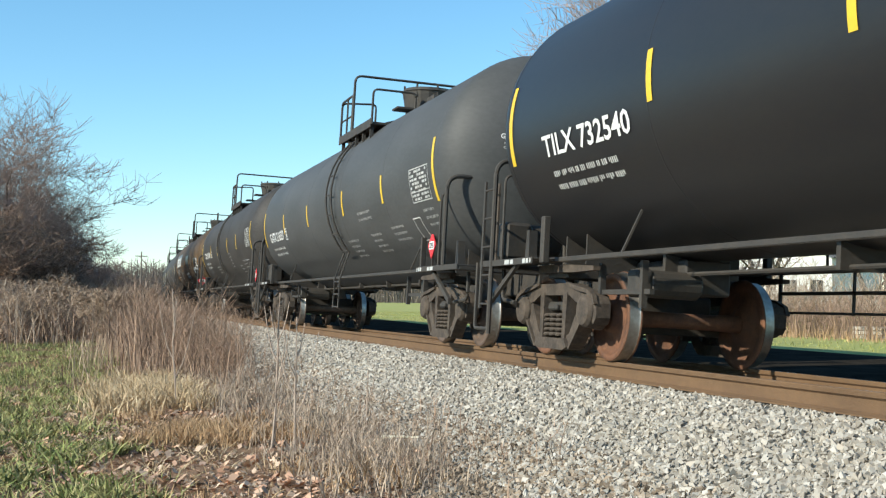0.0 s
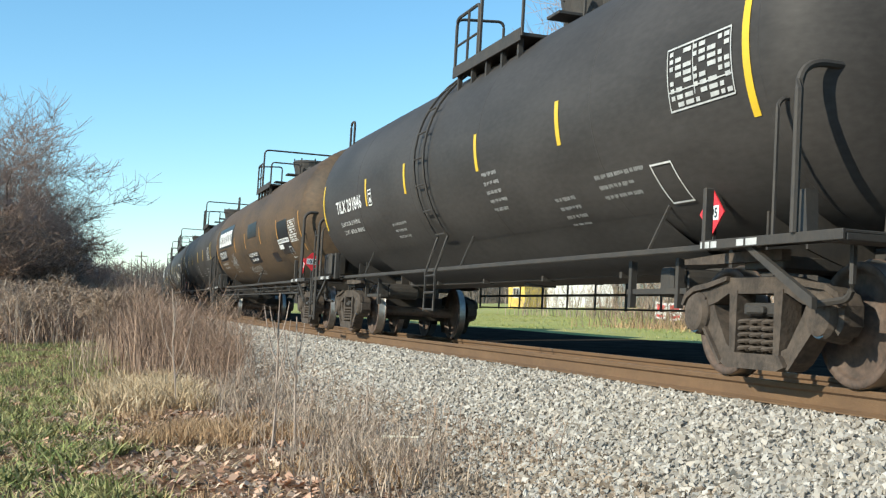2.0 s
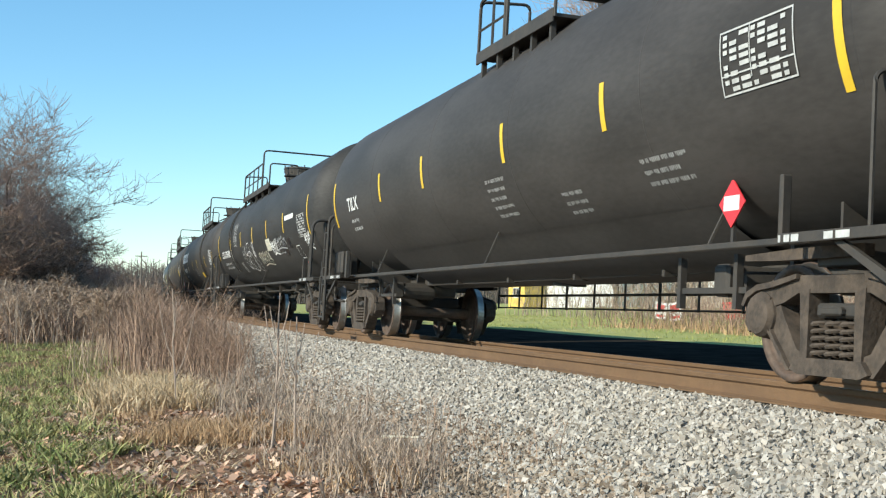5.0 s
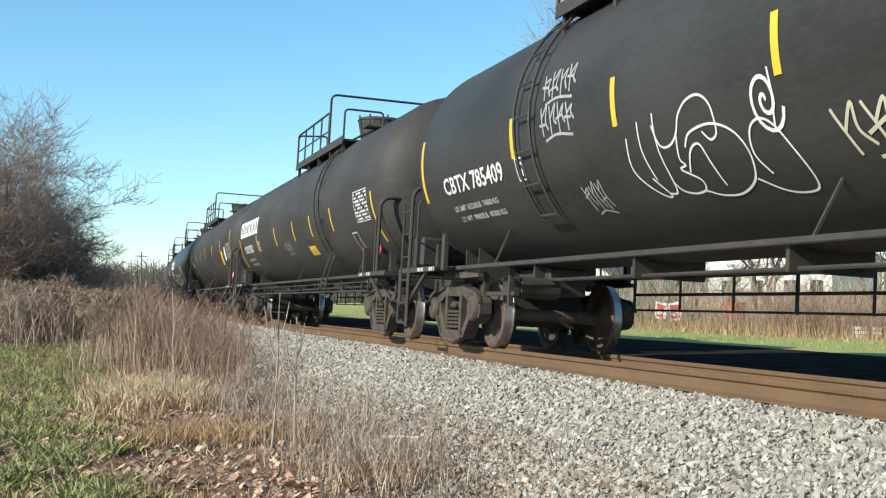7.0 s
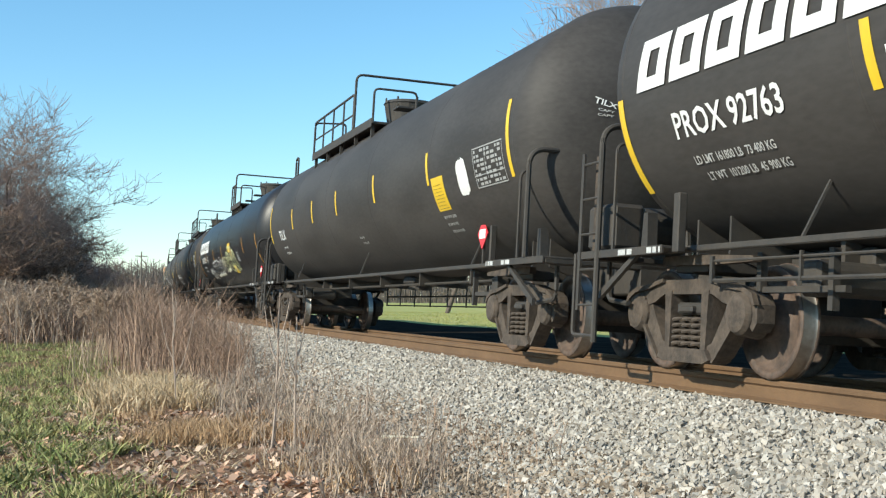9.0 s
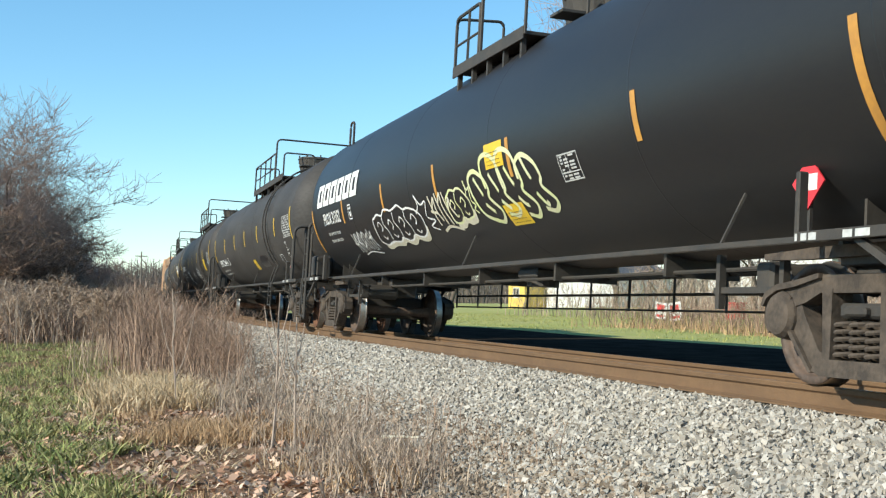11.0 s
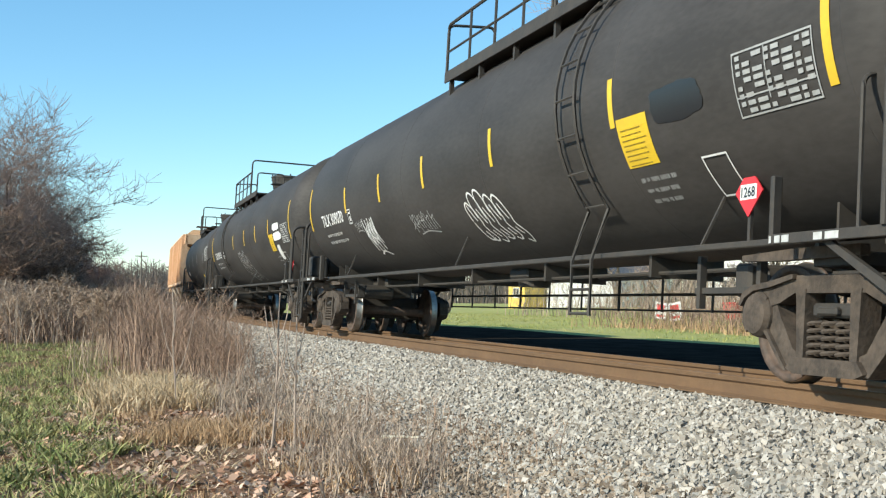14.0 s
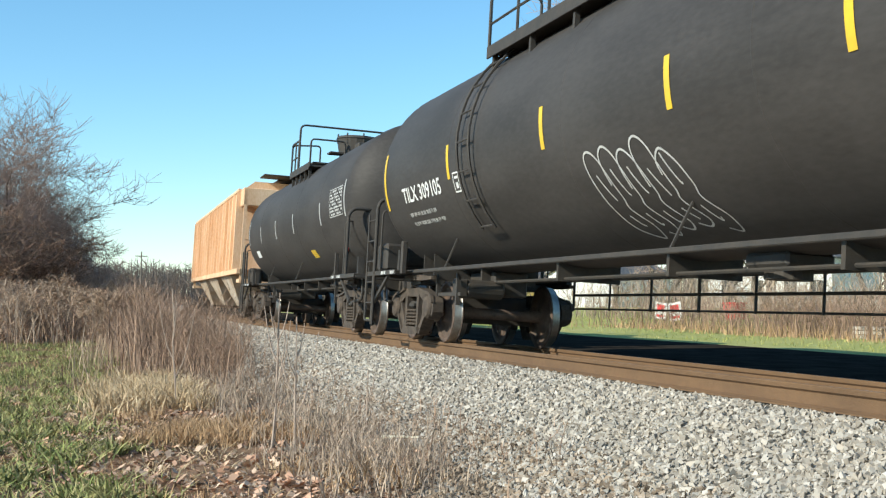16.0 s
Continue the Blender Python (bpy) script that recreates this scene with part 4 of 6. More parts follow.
def tank_car(spec):
    """A tank car in its own space: x along the track, -y to the near side, z above the rails."""
    left, right = spec["ends"]
    mid = (left + right) / 2
    half = (right - left) / 2 + 0.12
    R, zc = spec.get("R", 1.52), spec.get("zc", 2.6)
    car = tagged(new("tank_car"), spec["label"], "tank car", "tank cars of the train")
    spec["pull"] = ((mid - spec["pulls"][0]), (spec["pulls"][1] - mid))
    bolster_l, bolster_r = spec.get("bolster", (half - 0.64, half - 0.64))
    bolster = min(bolster_l, bolster_r)
    part("tank", build_shell(half, R, zc), spec["paint"], car, smooth_it=True)
    if "belly" in spec:
        # Bulge added below the shell so that the tank's own belly hangs deeper.
        bm = bmesh.new()
        rows = []
        for x, grow in ((-bolster + 1.5, 0.3), (-bolster + 1.9, 1), (bolster - 1.9, 1), (bolster - 1.5, 0.3)):
            row = []
            for i in range(25):
                a = math.radians(-50 - 80 * i / 24)
                deep = R + 0.006 + spec["belly"] * grow * (max(0.0, math.sin(-a) - 0.766) / 0.234) ** 2
                row.append(bm.verts.new((x, -deep * math.cos(a), zc + deep * math.sin(a))))
            rows.append(row)
        for a, b in zip(rows, rows[1:]):
            for i in range(24):
                bm.faces.new((a[i], a[i + 1], b[i + 1], b[i]))
        part("belly_bulge", bm, spec["paint"], car, "added bulge deepening the underside of the tank", True)
    for x in (-half * 0.62, -half * 0.2, half * 0.2, half * 0.62, half - 0.02, -half + 0.02):
        bm = bmesh.new()
        rings, n = [], 56
        for dx, o in ((-0.022, -0.002), (-0.006, 0.003), (0.006, 0.003), (0.022, -0.002)):
            rings.append([bm.verts.new((x + dx, -(R + o) * math.cos(2 * math.pi * k / n), zc + (R + o) * math.sin(2 * math.pi * k / n))) for k in range(n)])
        for p, q in zip(rings, rings[1:]):
            for k in range(n):
                bm.faces.new((p[k], q[k], q[(k + 1) % n], p[(k + 1) % n]))
        part("weld_seam", bm, spec["paint"], car, smooth_it=True)
    for q in (-1, 1):
        add_end(car, q, half, R, zc, bolster_l if q < 0 else bolster_r, spec)
    add_top(car, spec, mid, R, zc)
    add_under(car, spec, half, R, zc, bolster)
    if "ladder" in spec:
        add_ladder(car, spec["ladder"] - mid, R, zc, foot=spec.get("ladder_foot", True))
    wheels = []
    for q in (-1, 1):
        add_truck(car, -bolster_l if q < 0 else bolster_r, spec, wheels)
    tape = spec.get("tape", YELLOW)
    for s, h0, h1 in spec["marks"]:
        bm = bmesh.new()
        patch(bm, s - mid - 0.05, s - mid + 0.05, h0, h1, R, zc, 0.005)
        part("reflective_stripe", bm, tape, car, "vertical reflective tape stripe")
    dress(car, spec, mid, half, R, zc)
    return car, mid, wheels


def end_marks(left, right, h0, h1, mids, c, tall=0.23):
    return [(left, h0, h1), (right, h0, h1)] + [(m, c - tall, c + tall) for m in mids]


def quad_part(name, x0, x1, h0, h1, material, car, R, zc, label="", off=0.005, lean=0.0):
    bm = bmesh.new()
    patch(bm, x0, x1, h0, h1, R, zc, off, lean)
    return part(name, bm, material, car, label)


def frame_part(name, x0, x1, h0, h1, material, car, R, zc, t=0.02, label="", inner=True):
    """An outlined stencil box."""
    bm = bmesh.new()
    for a, b, c, d in ((x0, x1, h0, h0 + t), (x0, x1, h1 - t, h1), (x0, x0 + t, h0, h1), (x1 - t, x1, h0, h1)):
        patch(bm, a, b, c, d, R, zc, 0.010)
    if inner:
        patch(bm, x0 + 0.3 * (x1 - x0), x0 + 0.7 * (x1 - x0), h0 + 0.2 * (h1 - h0), h0 + 0.5 * (h1 - h0), R, zc, 0.005)
        patch(bm, x0 + 0.2 * (x1 - x0), x0 + 0.8 * (x1 - x0), h0 + 0.68 * (h1 - h0), h0 + 0.8 * (h1 - h0), R, zc, 0.005)
    return part(name, bm, material, car, label)


def blotch(car, x0, x1, h0, h1, material, R, zc, label):
    """A sprayed patch with a ragged, rounded outline and drips."""
    bm = bmesh.new()
    cx, cy, rx, ry = (x0 + x1) / 2, (h0 + h1) / 2, (x1 - x0) / 2, (h1 - h0) / 2
    n, rings = 40, 4
    grid = []
    for j in range(rings + 1):
        row = []
        for i in range(n):
            a = 2 * math.pi * i / n
            c, s = math.cos(a), math.sin(a)
            e = (abs(c) ** 4 + abs(s) ** 4) ** -0.25 * (0.97 + 0.14 * noise.noise((3 * c + cx, 3 * s, cy * 5)) + 0.05 * noise.noise((11 * c, 11 * s, cx)))
            f = j / rings
            row.append(bm.verts.new(wrap(cx + rx * c * e * f * 1.02, cy + ry * s * e * f * 1.05, R, zc, 0.005)) if j else None)
        grid.append(row)
    mid_v = bm.verts.new(wrap(cx, cy, R, zc, 0.005))
    for i in range(n):
        bm.faces.new((mid_v, grid[1][i], grid[1][(i + 1) % n]))
        for j in range(1, rings):
            bm.faces.new((grid[j][i], grid[j + 1][i], grid[j + 1][(i + 1) % n], grid[j][(i + 1) % n]))
    part("sprayed_patch", bm, material, car, label)


def block_logo(car, x0, x1, h0, h1, R, zc, material=None):
    """An owner's mark as six plain leaning blocks."""
    n = 6
    step = (x1 - x0) / n
    for i in range(n):
        bm = bmesh.new()
        a, b = x0 + i * step, x0 + (i + 0.86) * step
        t = (b - a) * 0.33
        hh = h1 - h0
        lean = hh * 0.22
        patch(bm, a, a + t, h0, h1, R, zc, 0.012, lean)
        patch(bm, b - t, b, h0, h1, R, zc, 0.012, lean)
        patch(bm, a + lean * 0.76, b + lean * 0.76, h1 - hh * 0.24, h1, R, zc, 0.013, lean * 0.24)
        patch(bm, a, b, h0, h0 + hh * 0.24, R, zc, 0.013, lean * 0.24)
        part("logo_block", bm, material or WHITE, car, "white painted logo block")


def dress(car, spec, mid, half, R, zc):
    """Stencils, placards, cards and spray paint on the shell."""
    k = lambda s: s - mid
    if "name" in spec:
        body, x0, x1, h = spec["name"]
        head_stencil("head_mark", body.split()[0], half, 0.98, 0.24, 0.13, 0.29, R, zc, WHITE, car, "white stencilled owner mark on the head")
        for i, words in enumerate(("CAPY", "CAPY")):
            head_stencil("head_capacity", words, half, 1.03, 0.15 - 0.075 * i, 0.06, 0.2, R, zc, DIM_WHITE, car, "small white stencil on the head")
        stencil("reporting_mark", body, k(x0), h, 0.235, x1 - x0, R, zc, WHITE, car, "white stencilled reporting mark")
        if "weights" in spec:
            for i, words in enumerate(spec["weights"]):
                tagged(stencil("weight_stencil", words, k(x0) + 0.13 + 0.08 * i, h - 0.245 - 0.16 * i, 0.08, (x1 - x0) * 0.74, R, zc, DIM_WHITE, car, "small white stencilled weights"), kind="stuff")
        else:
            bm = bmesh.new()
            bars(bm, k(x0) + 0.1, h - 0.22, (x1 - x0) * 0.76, 2, 0.15, 0.062, R, zc, 5)
            tagged(part("weight_stencil", bm, DIM_WHITE, car, "two lines of small white stencilling"), kind="stuff")
    if "plate" in spec:
        x, h = spec["plate"]
        frame_part("plate_box", k(x), k(x) + 0.24, h - 0.27, h, WHITE, car, R, zc, 0.02, "small outlined white stencil box")
    for x, h, w, hh in spec.get("charts", ()):
        bm = bmesh.new()
        chart(bm, k(x), h - hh, w, hh, R, zc)
        part("stencil_chart", bm, spec.get("stencil", DIM_WHITE), car, "white gridded maintenance stencil")
    for x, h, w, hh in spec.get("cards", ()):
        frame_part("card_holder", k(x), k(x + w), h - hh, h, WHITE, car, R, zc, 0.018, "white outlined card frame", False)
    for i, (x, h, w, rows) in enumerate(spec.get("notes", ())):
        bm = bmesh.new()
        bars(bm, k(x), h, w, rows, 0.115, 0.045, R, zc, 20 + i)
        tagged(part("small_stencil", bm, GREY_STENCIL, car, "rows of small white stencilling"), kind="stuff")
    for x0, x1, h0, h1, m, lab in spec.get("patches", ()):
        if "overspray" in lab:
            blotch(car, k(x0), k(x1), h0, h1, m, R, zc, lab)
            continue
        quad_part("painted_panel", k(x0), k(x1), h0, h1, m, car, R, zc, lab)
        if m is YELLOW:
            bm = bmesh.new()
            bars(bm, k(x0) + 0.06, h1 - 0.12, (x1 - x0) - 0.14, max(3, int((h1 - h0) / 0.055)), 0.048, 0.012, R, zc + 0.0, 9)
            flipped(bm, Matrix.Translation((0, -0.003, 0)))
            tagged(part("panel_print", bm, FRESH_BLACK, car, "dark print on the yellow panel"), kind="stuff")
    for x, z, num in spec.get("placards", ()):
        add_placard(car, k(x), z, R, zc, num)
    for x, z, num in spec.get("end_placards", ()):
        card = add_placard(car, 0.0, z, R, zc, num, post=k(x))
        card.matrix_basis = Matrix.Translation((k(x) + 0.03, -1.30, 0)) @ Matrix.Rotation(radians(90), 4, 'Z') @ Matrix.Translation((0, 1.13, 0))
    for i, (style, x, h, w, hh, n, m, wd) in enumerate(spec.get("graffiti", ())):
        seed = 31 * i + int(abs(mid))
        if style == "piece":
            throw_up(car, k(x), h, w, hh, n, seed, R, zc, m, CREAM)
            continue
        bm = bmesh.new()
        if style == "loose":
            spray(bm, LOOSE_TAG, k(x), h, w, hh, wd, R, zc, -0.58, -0.28)
        elif style == "bubble":
            spray(bm, bubble_strokes(n, seed), k(x), h, w, hh, wd, R, zc, 0.28)
        else:
            spray(bm, spiky_strokes(n, seed), k(x), h, w, hh, wd, R, zc)
        tagged(part("graffiti", bm, m, car, "sprayed graffiti lines"), kind="stuff")
    if "logo" in spec:
        x0, x1, h0, h1 = spec["logo"]
        block_logo(car, k(x0), k(x1), h0, h1, R, zc)
    if "spiral" in spec:
        x, h = spec["spiral"]
        bm = bmesh.new()
        ribbon(bm, [(k(x) + 0.018 * a * math.cos(a), h + 0.022 * a * math.sin(a)) for a in [0.35 * i for i in range(36)]], 0.035, R, zc)
        part("graffiti", bm, WHITE, car, "sprayed white spiral")
    if "gas" in spec:
        x0, x1, h0, h1 = spec["gas"]
        quad_part("name_panel", k(x0), k(x1), h0, h1, WHITE, car, R, zc, "white name panel", 0.012)
        quad_part("number_panel", k(x0) + 0.02, k(x0) + 0.65, h0 - 0.14, h0 - 0.03, WHITE, car, R, zc, "white number panel", 0.012)
        tagged(stencil("cargo_name", "LIQUEFIED PETROLEUM GAS", k(x0) + 0.05, h0 + 0.025, (h1 - h0) - 0.05, x1 - x0 - 0.1, R + 0.01, zc, FRESH_BLACK, car, "black lettering"), kind="stuff")
    if "warning" in spec:
        x0, x1, h = spec["warning"]
        tagged(stencil("warning_text", "IN CASE OF EMERGENCY", k(x0), h, 0.1, x1 - x0, R + 0.004, zc, WHITE, car, "white lettering"), kind="stuff")
        bm = bmesh.new()
        bars(bm, k(x0) + 0.25, h - 0.16, (x1 - x0) - 0.4, 1, 0.1, 0.09, R + 0.004, zc, 3)
        tagged(part("phone_bar", bm, WHITE, car, "white painted bars"), kind="stuff")


PULLS = (94.98 - 1.42, 76.2 - 1.45, 57.36 - 1.42, 36.76 - 1.43, 17.87 - 1.37, -3.05 - 1.5, -23.47 - 1.48, -44.2 - 1.45, -65.44 - 1.43, -85.66 - 1.33, -106.6 - 1.38, -127.5 - 1.6, -145.65)

CARS = (
    dict(ends=(94.98, 113.2), paint=GLOSS_TANK, label="glossy black tank car with white lettering and yellow stripes", caps=False, rusty=True,
         name=("TILX 732540", 95.9, 98.0, -0.5), marks=end_marks(94.98, 113.2, -0.49, 0.42, (98.43, 101.3, 104.5, 107.5, 110.2), -0.05), deck=(102.9, 105.8), notes=((107, -0.7, 1.4, 3),)),
    dict(ends=(76.15, 91.95), paint=GREY_TANK, belly=0.14, label="charcoal grey tank car with yellow stripes and a curved side ladder", ladder=84.95, lattice=False,
         marks=end_marks(76.12, 91.9, -0.65, 0.25, (79.2, 82.25, 85.85, 88.9), -0.22), name=("GATX 216037", 76.95, 78.95, -0.57), plate=(79.24, -0.32), charts=((90.65, -0.09, 1.0, 0.5),),
         notes=((85.45, -0.98, 0.75, 5), (87.35, -0.95, 0.7, 4), (86.95, -0.52, 0.95, 2), (88.85, -0.9, 0.8, 3), (91.0, -0.75, 0.5, 3)), placards=((90.75, 1.42, "3295"),), cards=((90.3, -0.8, 0.4, 0.4),), deck=(83.85, 86.6), bolster=(7.02, 7.36)),
    dict(ends=(57.36, 73.2), paint=BLACK_TANK, belly=0.2, label="flat black tank car with yellow stripes and a red placard", ladder=64.45, lattice=True, caps=True,
         marks=end_marks(57.36, 73.12, -0.65, 0.24, (60.9, 63.4, 66.78, 69.43), -0.18), name=("TILX 291846", 58.5, 60.53, -0.41), weights=("LD LMT 201300 LB  91300 KG", "LT WT   84700 LB  38400 KG"), plate=(61.05, -0.15), charts=((71.88, 0.09, 1.04, 0.53),),
         notes=((62.1, -0.85, 0.8, 3), (66.9, -0.5, 0.6, 5), (68.8, -1.0, 0.5, 4), (70.0, -0.85, 0.9, 3)), placards=((72.03, 1.34, "3295"),), cards=((71.2, -0.82, 0.4, 0.42),), deck=(64.7, 67.4), hoops=(57.25,), bolster=(7.03, 7.44)),
    dict(ends=(36.76, 54.5), paint=BROWN_TANK, tape=ORANGE, label="grimy brown tank car with black patches and white lettering", near_lattice=True,
         marks=end_marks(36.8, 54.42, -0.95, -0.03, (42.18, 44.78, 48.0, 51.1), -0.27), logo=(37.8, 41.45, -0.2, 0.26), stencil=WHITE,
         patches=((37.5, 41.7, -0.26, 0.43, FRESH_BLACK, "black painted patch behind the logo"), (37.5, 39.65, -0.68, -0.32, FRESH_BLACK, "black painted patch"), (45.5, 47.4, -0.24, 0.17, FRESH_BLACK, "black painted patch"),
                  (51.2, 52.75, -0.92, -0.1, FRESH_BLACK, "black painted patch"), (44.85, 47.0, -1.0, -0.66, FRESH_BLACK, "black painted patch"), (49.35, 50.25, -1.08, -0.82, FRESH_BLACK, "black painted patch")),
         name=("PROX 32114", 37.65, 39.5, -0.6), charts=((52.9, -0.17, 1.03, 0.5),), gas=(51.0, 52.68, -0.64, -0.53), warning=(45.07, 46.9, -0.78), cards=((52.3, -0.76, 0.38, 0.3),),
         graffiti=(("spiky", 43.75, -1.38, 2.3, 0.34, 6, DIM_WHITE, 0.022), ("spiky", 40.3, -1.15, 1.2, 0.5, 4, GREY_STENCIL, 0.02), ("spiky", 40.9, -0.9, 0.9, 0.4, 3, GREY_STENCIL, 0.018)), placards=((53.25, 1.42, "1075"),), end_placards=((55.35, 1.42, "1075"),), deck=(44.7, 47.4), hoops=(38.35,), rail_z=2.5),
    dict(ends=(17.87, 33.85), paint=BLACK_TANK, belly=0.2, label="flat black tank car with yellow stripes", marks=end_marks(17.9, 33.8, -0.65, 0.2, (21.4, 23.9, 27.3, 30.1), -0.18),
         name=("TILX", 19.0, 19.8, -0.41), charts=((32.3, 0.05, 1.0, 0.5),), notes=((26.5, -0.6, 0.6, 5), (28.6, -0.95, 0.6, 3), (30.6, -0.8, 0.8, 3)), placards=((31.9, 1.4, ""),), deck=(25.3, 28.0), bolster=(7.0, 7.4)),
    dict(ends=(-3.05, 15.12), paint=FLAT_TANK, label="black tank car covered with white graffiti scrawls", ladder=1.1, ladder_foot=False, caps=True,
         marks=end_marks(-3.05, 15.08, -0.64, 0.24, (0.60, 3.31, 6.02, 8.85, 11.7), -0.17), name=("CBTX 785409", -2.15, 0.17, -0.61), weights=("LD LMT 163200LB  74000 KG", "LT WT  99800LB  45300 KG"), plate=(0.62, -0.4), charts=((13.72, -0.12, 0.95, 0.5),),
         patches=((12.0, 13.25, -0.14, -0.03, WHITE, "plain white panel"), (11.0, 11.5, -0.95, -0.6, FRESH_BLACK, "dark overspray patch"), (11.9, 12.3, -0.8, -0.55, FRESH_BLACK, "dark overspray patch"), (8.47, 9.2, -0.74, -0.42, CREAM, "pale yellow notice panel")), cards=((12.85, -0.78, 0.45, 0.34),), notes=((9.9, -0.9, 1.1, 1), (8.6, -0.52, 0.5, 3)),
         graffiti=(("loose", 3.68, -1.10, 2.74, 0.98, 4, WHITE, 0.022), ("spiky", 1.5, -0.3, 0.9, 0.36, 4, GREY_STENCIL, 0.03), ("spiky", 1.5, 0.08, 0.9, 0.34, 4, GREY_STENCIL, 0.03), ("spiky", 6.45, -1.1, 2.0, 0.42, 6, CREAM, 0.03), ("spiky", 9.2, -0.85, 1.0, 0.36, 4, WHITE, 0.045), ("spiky", 9.9, -0.75, 1.8, 0.3, 4, GREY_STENCIL, 0.03), ("spiky", 2.1, -1.2, 0.5, 0.36, 3, GREY_STENCIL, 0.02), ("spiky", 14.2, -0.9, 0.75, 0.38, 3, WHITE, 0.04)),
         spiral=(5.78, -0.54), placards=((13.64, 1.47, "1267"),), deck=(1.05, 6.7), open_front=0.74),
    dict(ends=(-23.47, -6.06), paint=BLACK_TANK, label="black tank car with a white logo and yellow tape", near_lattice=True, ladder=-10.7,
         marks=end_marks(-23.6, -6.15, -1.1, -0.19, (-20.05, -16.84, -14.1, -11.93, -9.69), -0.45), logo=(-23.25, -19.65, -0.18, 0.26), name=("PROX 92763", -22.7, -21.08, -0.67), weights=("LD LMT 161800 LB  73 400 KG", "LT WT  101200 LB  45 900 KG"), plate=(-19.88, -0.42),
         patches=((-12.9, -12.15, -1.1, -0.87, YELLOW, "yellow notice panel"),), charts=((-7.5, -0.1, 1.05, 0.55),), cards=((-8.25, -0.8, 0.4, 0.36),), graffiti=(("spiky", -15.8, -0.95, 0.9, 0.35, 4, GREY_STENCIL, 0.014),), placards=((-6.89, 1.48, ""),), deck=(-15.65, -10.2), open_front=0.72, stencil=WHITE),
    dict(ends=(-44.2, -26.48), paint=BLACK_TANK, label="black tank car with a yellow notice and white overspray", marks=end_marks(-44.2, -26.55, -0.6, 0.3, (-41.05, -38.63, -36.18, -33.12, -29.9), -0.17),
         name=("TILX", -43.0, -42.2, -0.58), patches=((-29.75, -29.2, -0.8, -0.32, YELLOW, "yellow notice panel"), (-28.57, -28.15, -0.66, -0.2, WHITE, "white overspray patch")), charts=((-27.84, -0.13, 1.1, 0.5),), stencil=GREY_STENCIL,
         placards=((-28.4, 1.47, ""),), notes=((-29.7, -0.92, 0.5, 3), (-35.0, -0.95, 0.4, 2)), deck=(-40.5, -34.8), hoops=(-43.8,), open_front=0.72),
    dict(ends=(-65.45, -47.2), paint=GLOSS_TANK, tape=ORANGE, label="black tank car with a white logo and long lime graffiti", marks=end_marks(-65.58, -47.3, -1.08, -0.17, (-62.76, -59.77, -56.8, -53.8, -50.5), -0.36),
         logo=(-65.0, -61.42, -0.16, 0.28), name=("PROX 31352", -64.52, -63.02, -0.54), plate=(-62.28, -0.28), patches=((-54.6, -53.97, -0.43, -0.13, YELLOW, "yellow notice panel"), (-54.5, -53.85, -1.2, -0.9, YELLOW, "yellow notice panel")),
         graffiti=(("piece", -60.75, -1.3, 2.75, 0.8, 4, WHITE, 0.03), ("spiky", -57.3, -1.05, 1.0, 0.6, 3, CREAM, 0.045), ("piece", -56.5, -1.12, 0.9, 0.62, 2, LIME, 0.03), ("bubble", -55.5, -1.15, 2.3, 0.95, 4, LIME, 0.06), ("spiky", -62.7, -1.25, 1.5, 0.5, 5, WHITE, 0.028)), charts=((-52.4, -0.5, 0.5, 0.3),), placards=((-48.3, 1.47, ""),), deck=(-57.0, -54.2), hoops=(-64.5,)),
    dict(ends=(-85.66, -68.4), paint=BLACK_TANK, rusty=True, label="dark tank car with stencilled chart, side ladder and rusty wheels", ladder=-72.25, caps=True,
         marks=end_marks(-85.66, -68.45, -0.67, 0.15, (-82.48, -79.6, -77.0, -74.23, -70.94), -0.2), name=("SHPX 224414", -84.85, -82.55, -0.86), plate=(-82.24, -0.6), charts=((-69.65, -0.02, 1.06, 0.5),),
         patches=((-76.42, -75.88, -1.22, -0.88, YELLOW, "yellow notice panel"), (-75.05, -73.6, -1.18, -0.82, FRESH_BLACK, "dark overspray patch")), cards=((-71.25, -0.9, 0.42, 0.4), (-69.75, -0.62, 0.16, 0.22), (-69.9, -0.9, 0.2, 0.14)), placards=((-70.1, 1.43, ""),), deck=(-77.6, -72.0), open_front=0.74),
    dict(ends=(-106.6, -88.33), paint=BLACK_TANK, label="black tank car with white bubble-letter graffiti", ladder=-92.7,
         marks=end_marks(-106.6, -88.4, -0.58, 0.3, (-103.27, -100.73, -98.15, -95.19, -91.78), -0.18), name=("TILX 309070", -105.5, -103.6, -0.57), plate=(-103.18, -0.36), charts=((-89.6, -0.14, 1.05, 0.5),), stencil=GREY_STENCIL,
         patches=((-91.7, -91.1, -0.82, -0.35, YELLOW, "yellow notice panel"), (-91.0, -90.1, -0.5, -0.2, FRESH_BLACK, "dark overspray patch")), cards=((-90.4, -0.85, 0.4, 0.4),), notes=((-91.6, -0.98, 0.6, 3),),
         graffiti=(("bubble", -96.75, -1.5, 1.35, 0.9, 5, WHITE, 0.03), ("spiky", -102.3, -1.28, 0.75, 0.72, 4, WHITE, 0.04), ("spiky", -99.3, -1.05, 1.2, 0.35, 5, GREY_STENCIL, 0.02), ("spiky", -102.9, -0.8, 0.6, 0.2, 3, GREY_STENCIL, 0.015)), placards=((-89.91, 1.47, "1268"),), deck=(-98.2, -92.6), open_front=0.74),
    dict(ends=(-127.5, -109.36), paint=BLACK_TANK, label="black tank car with white overspray, yellow notice and graffiti", ladder=-123.3, ladder_foot=False,
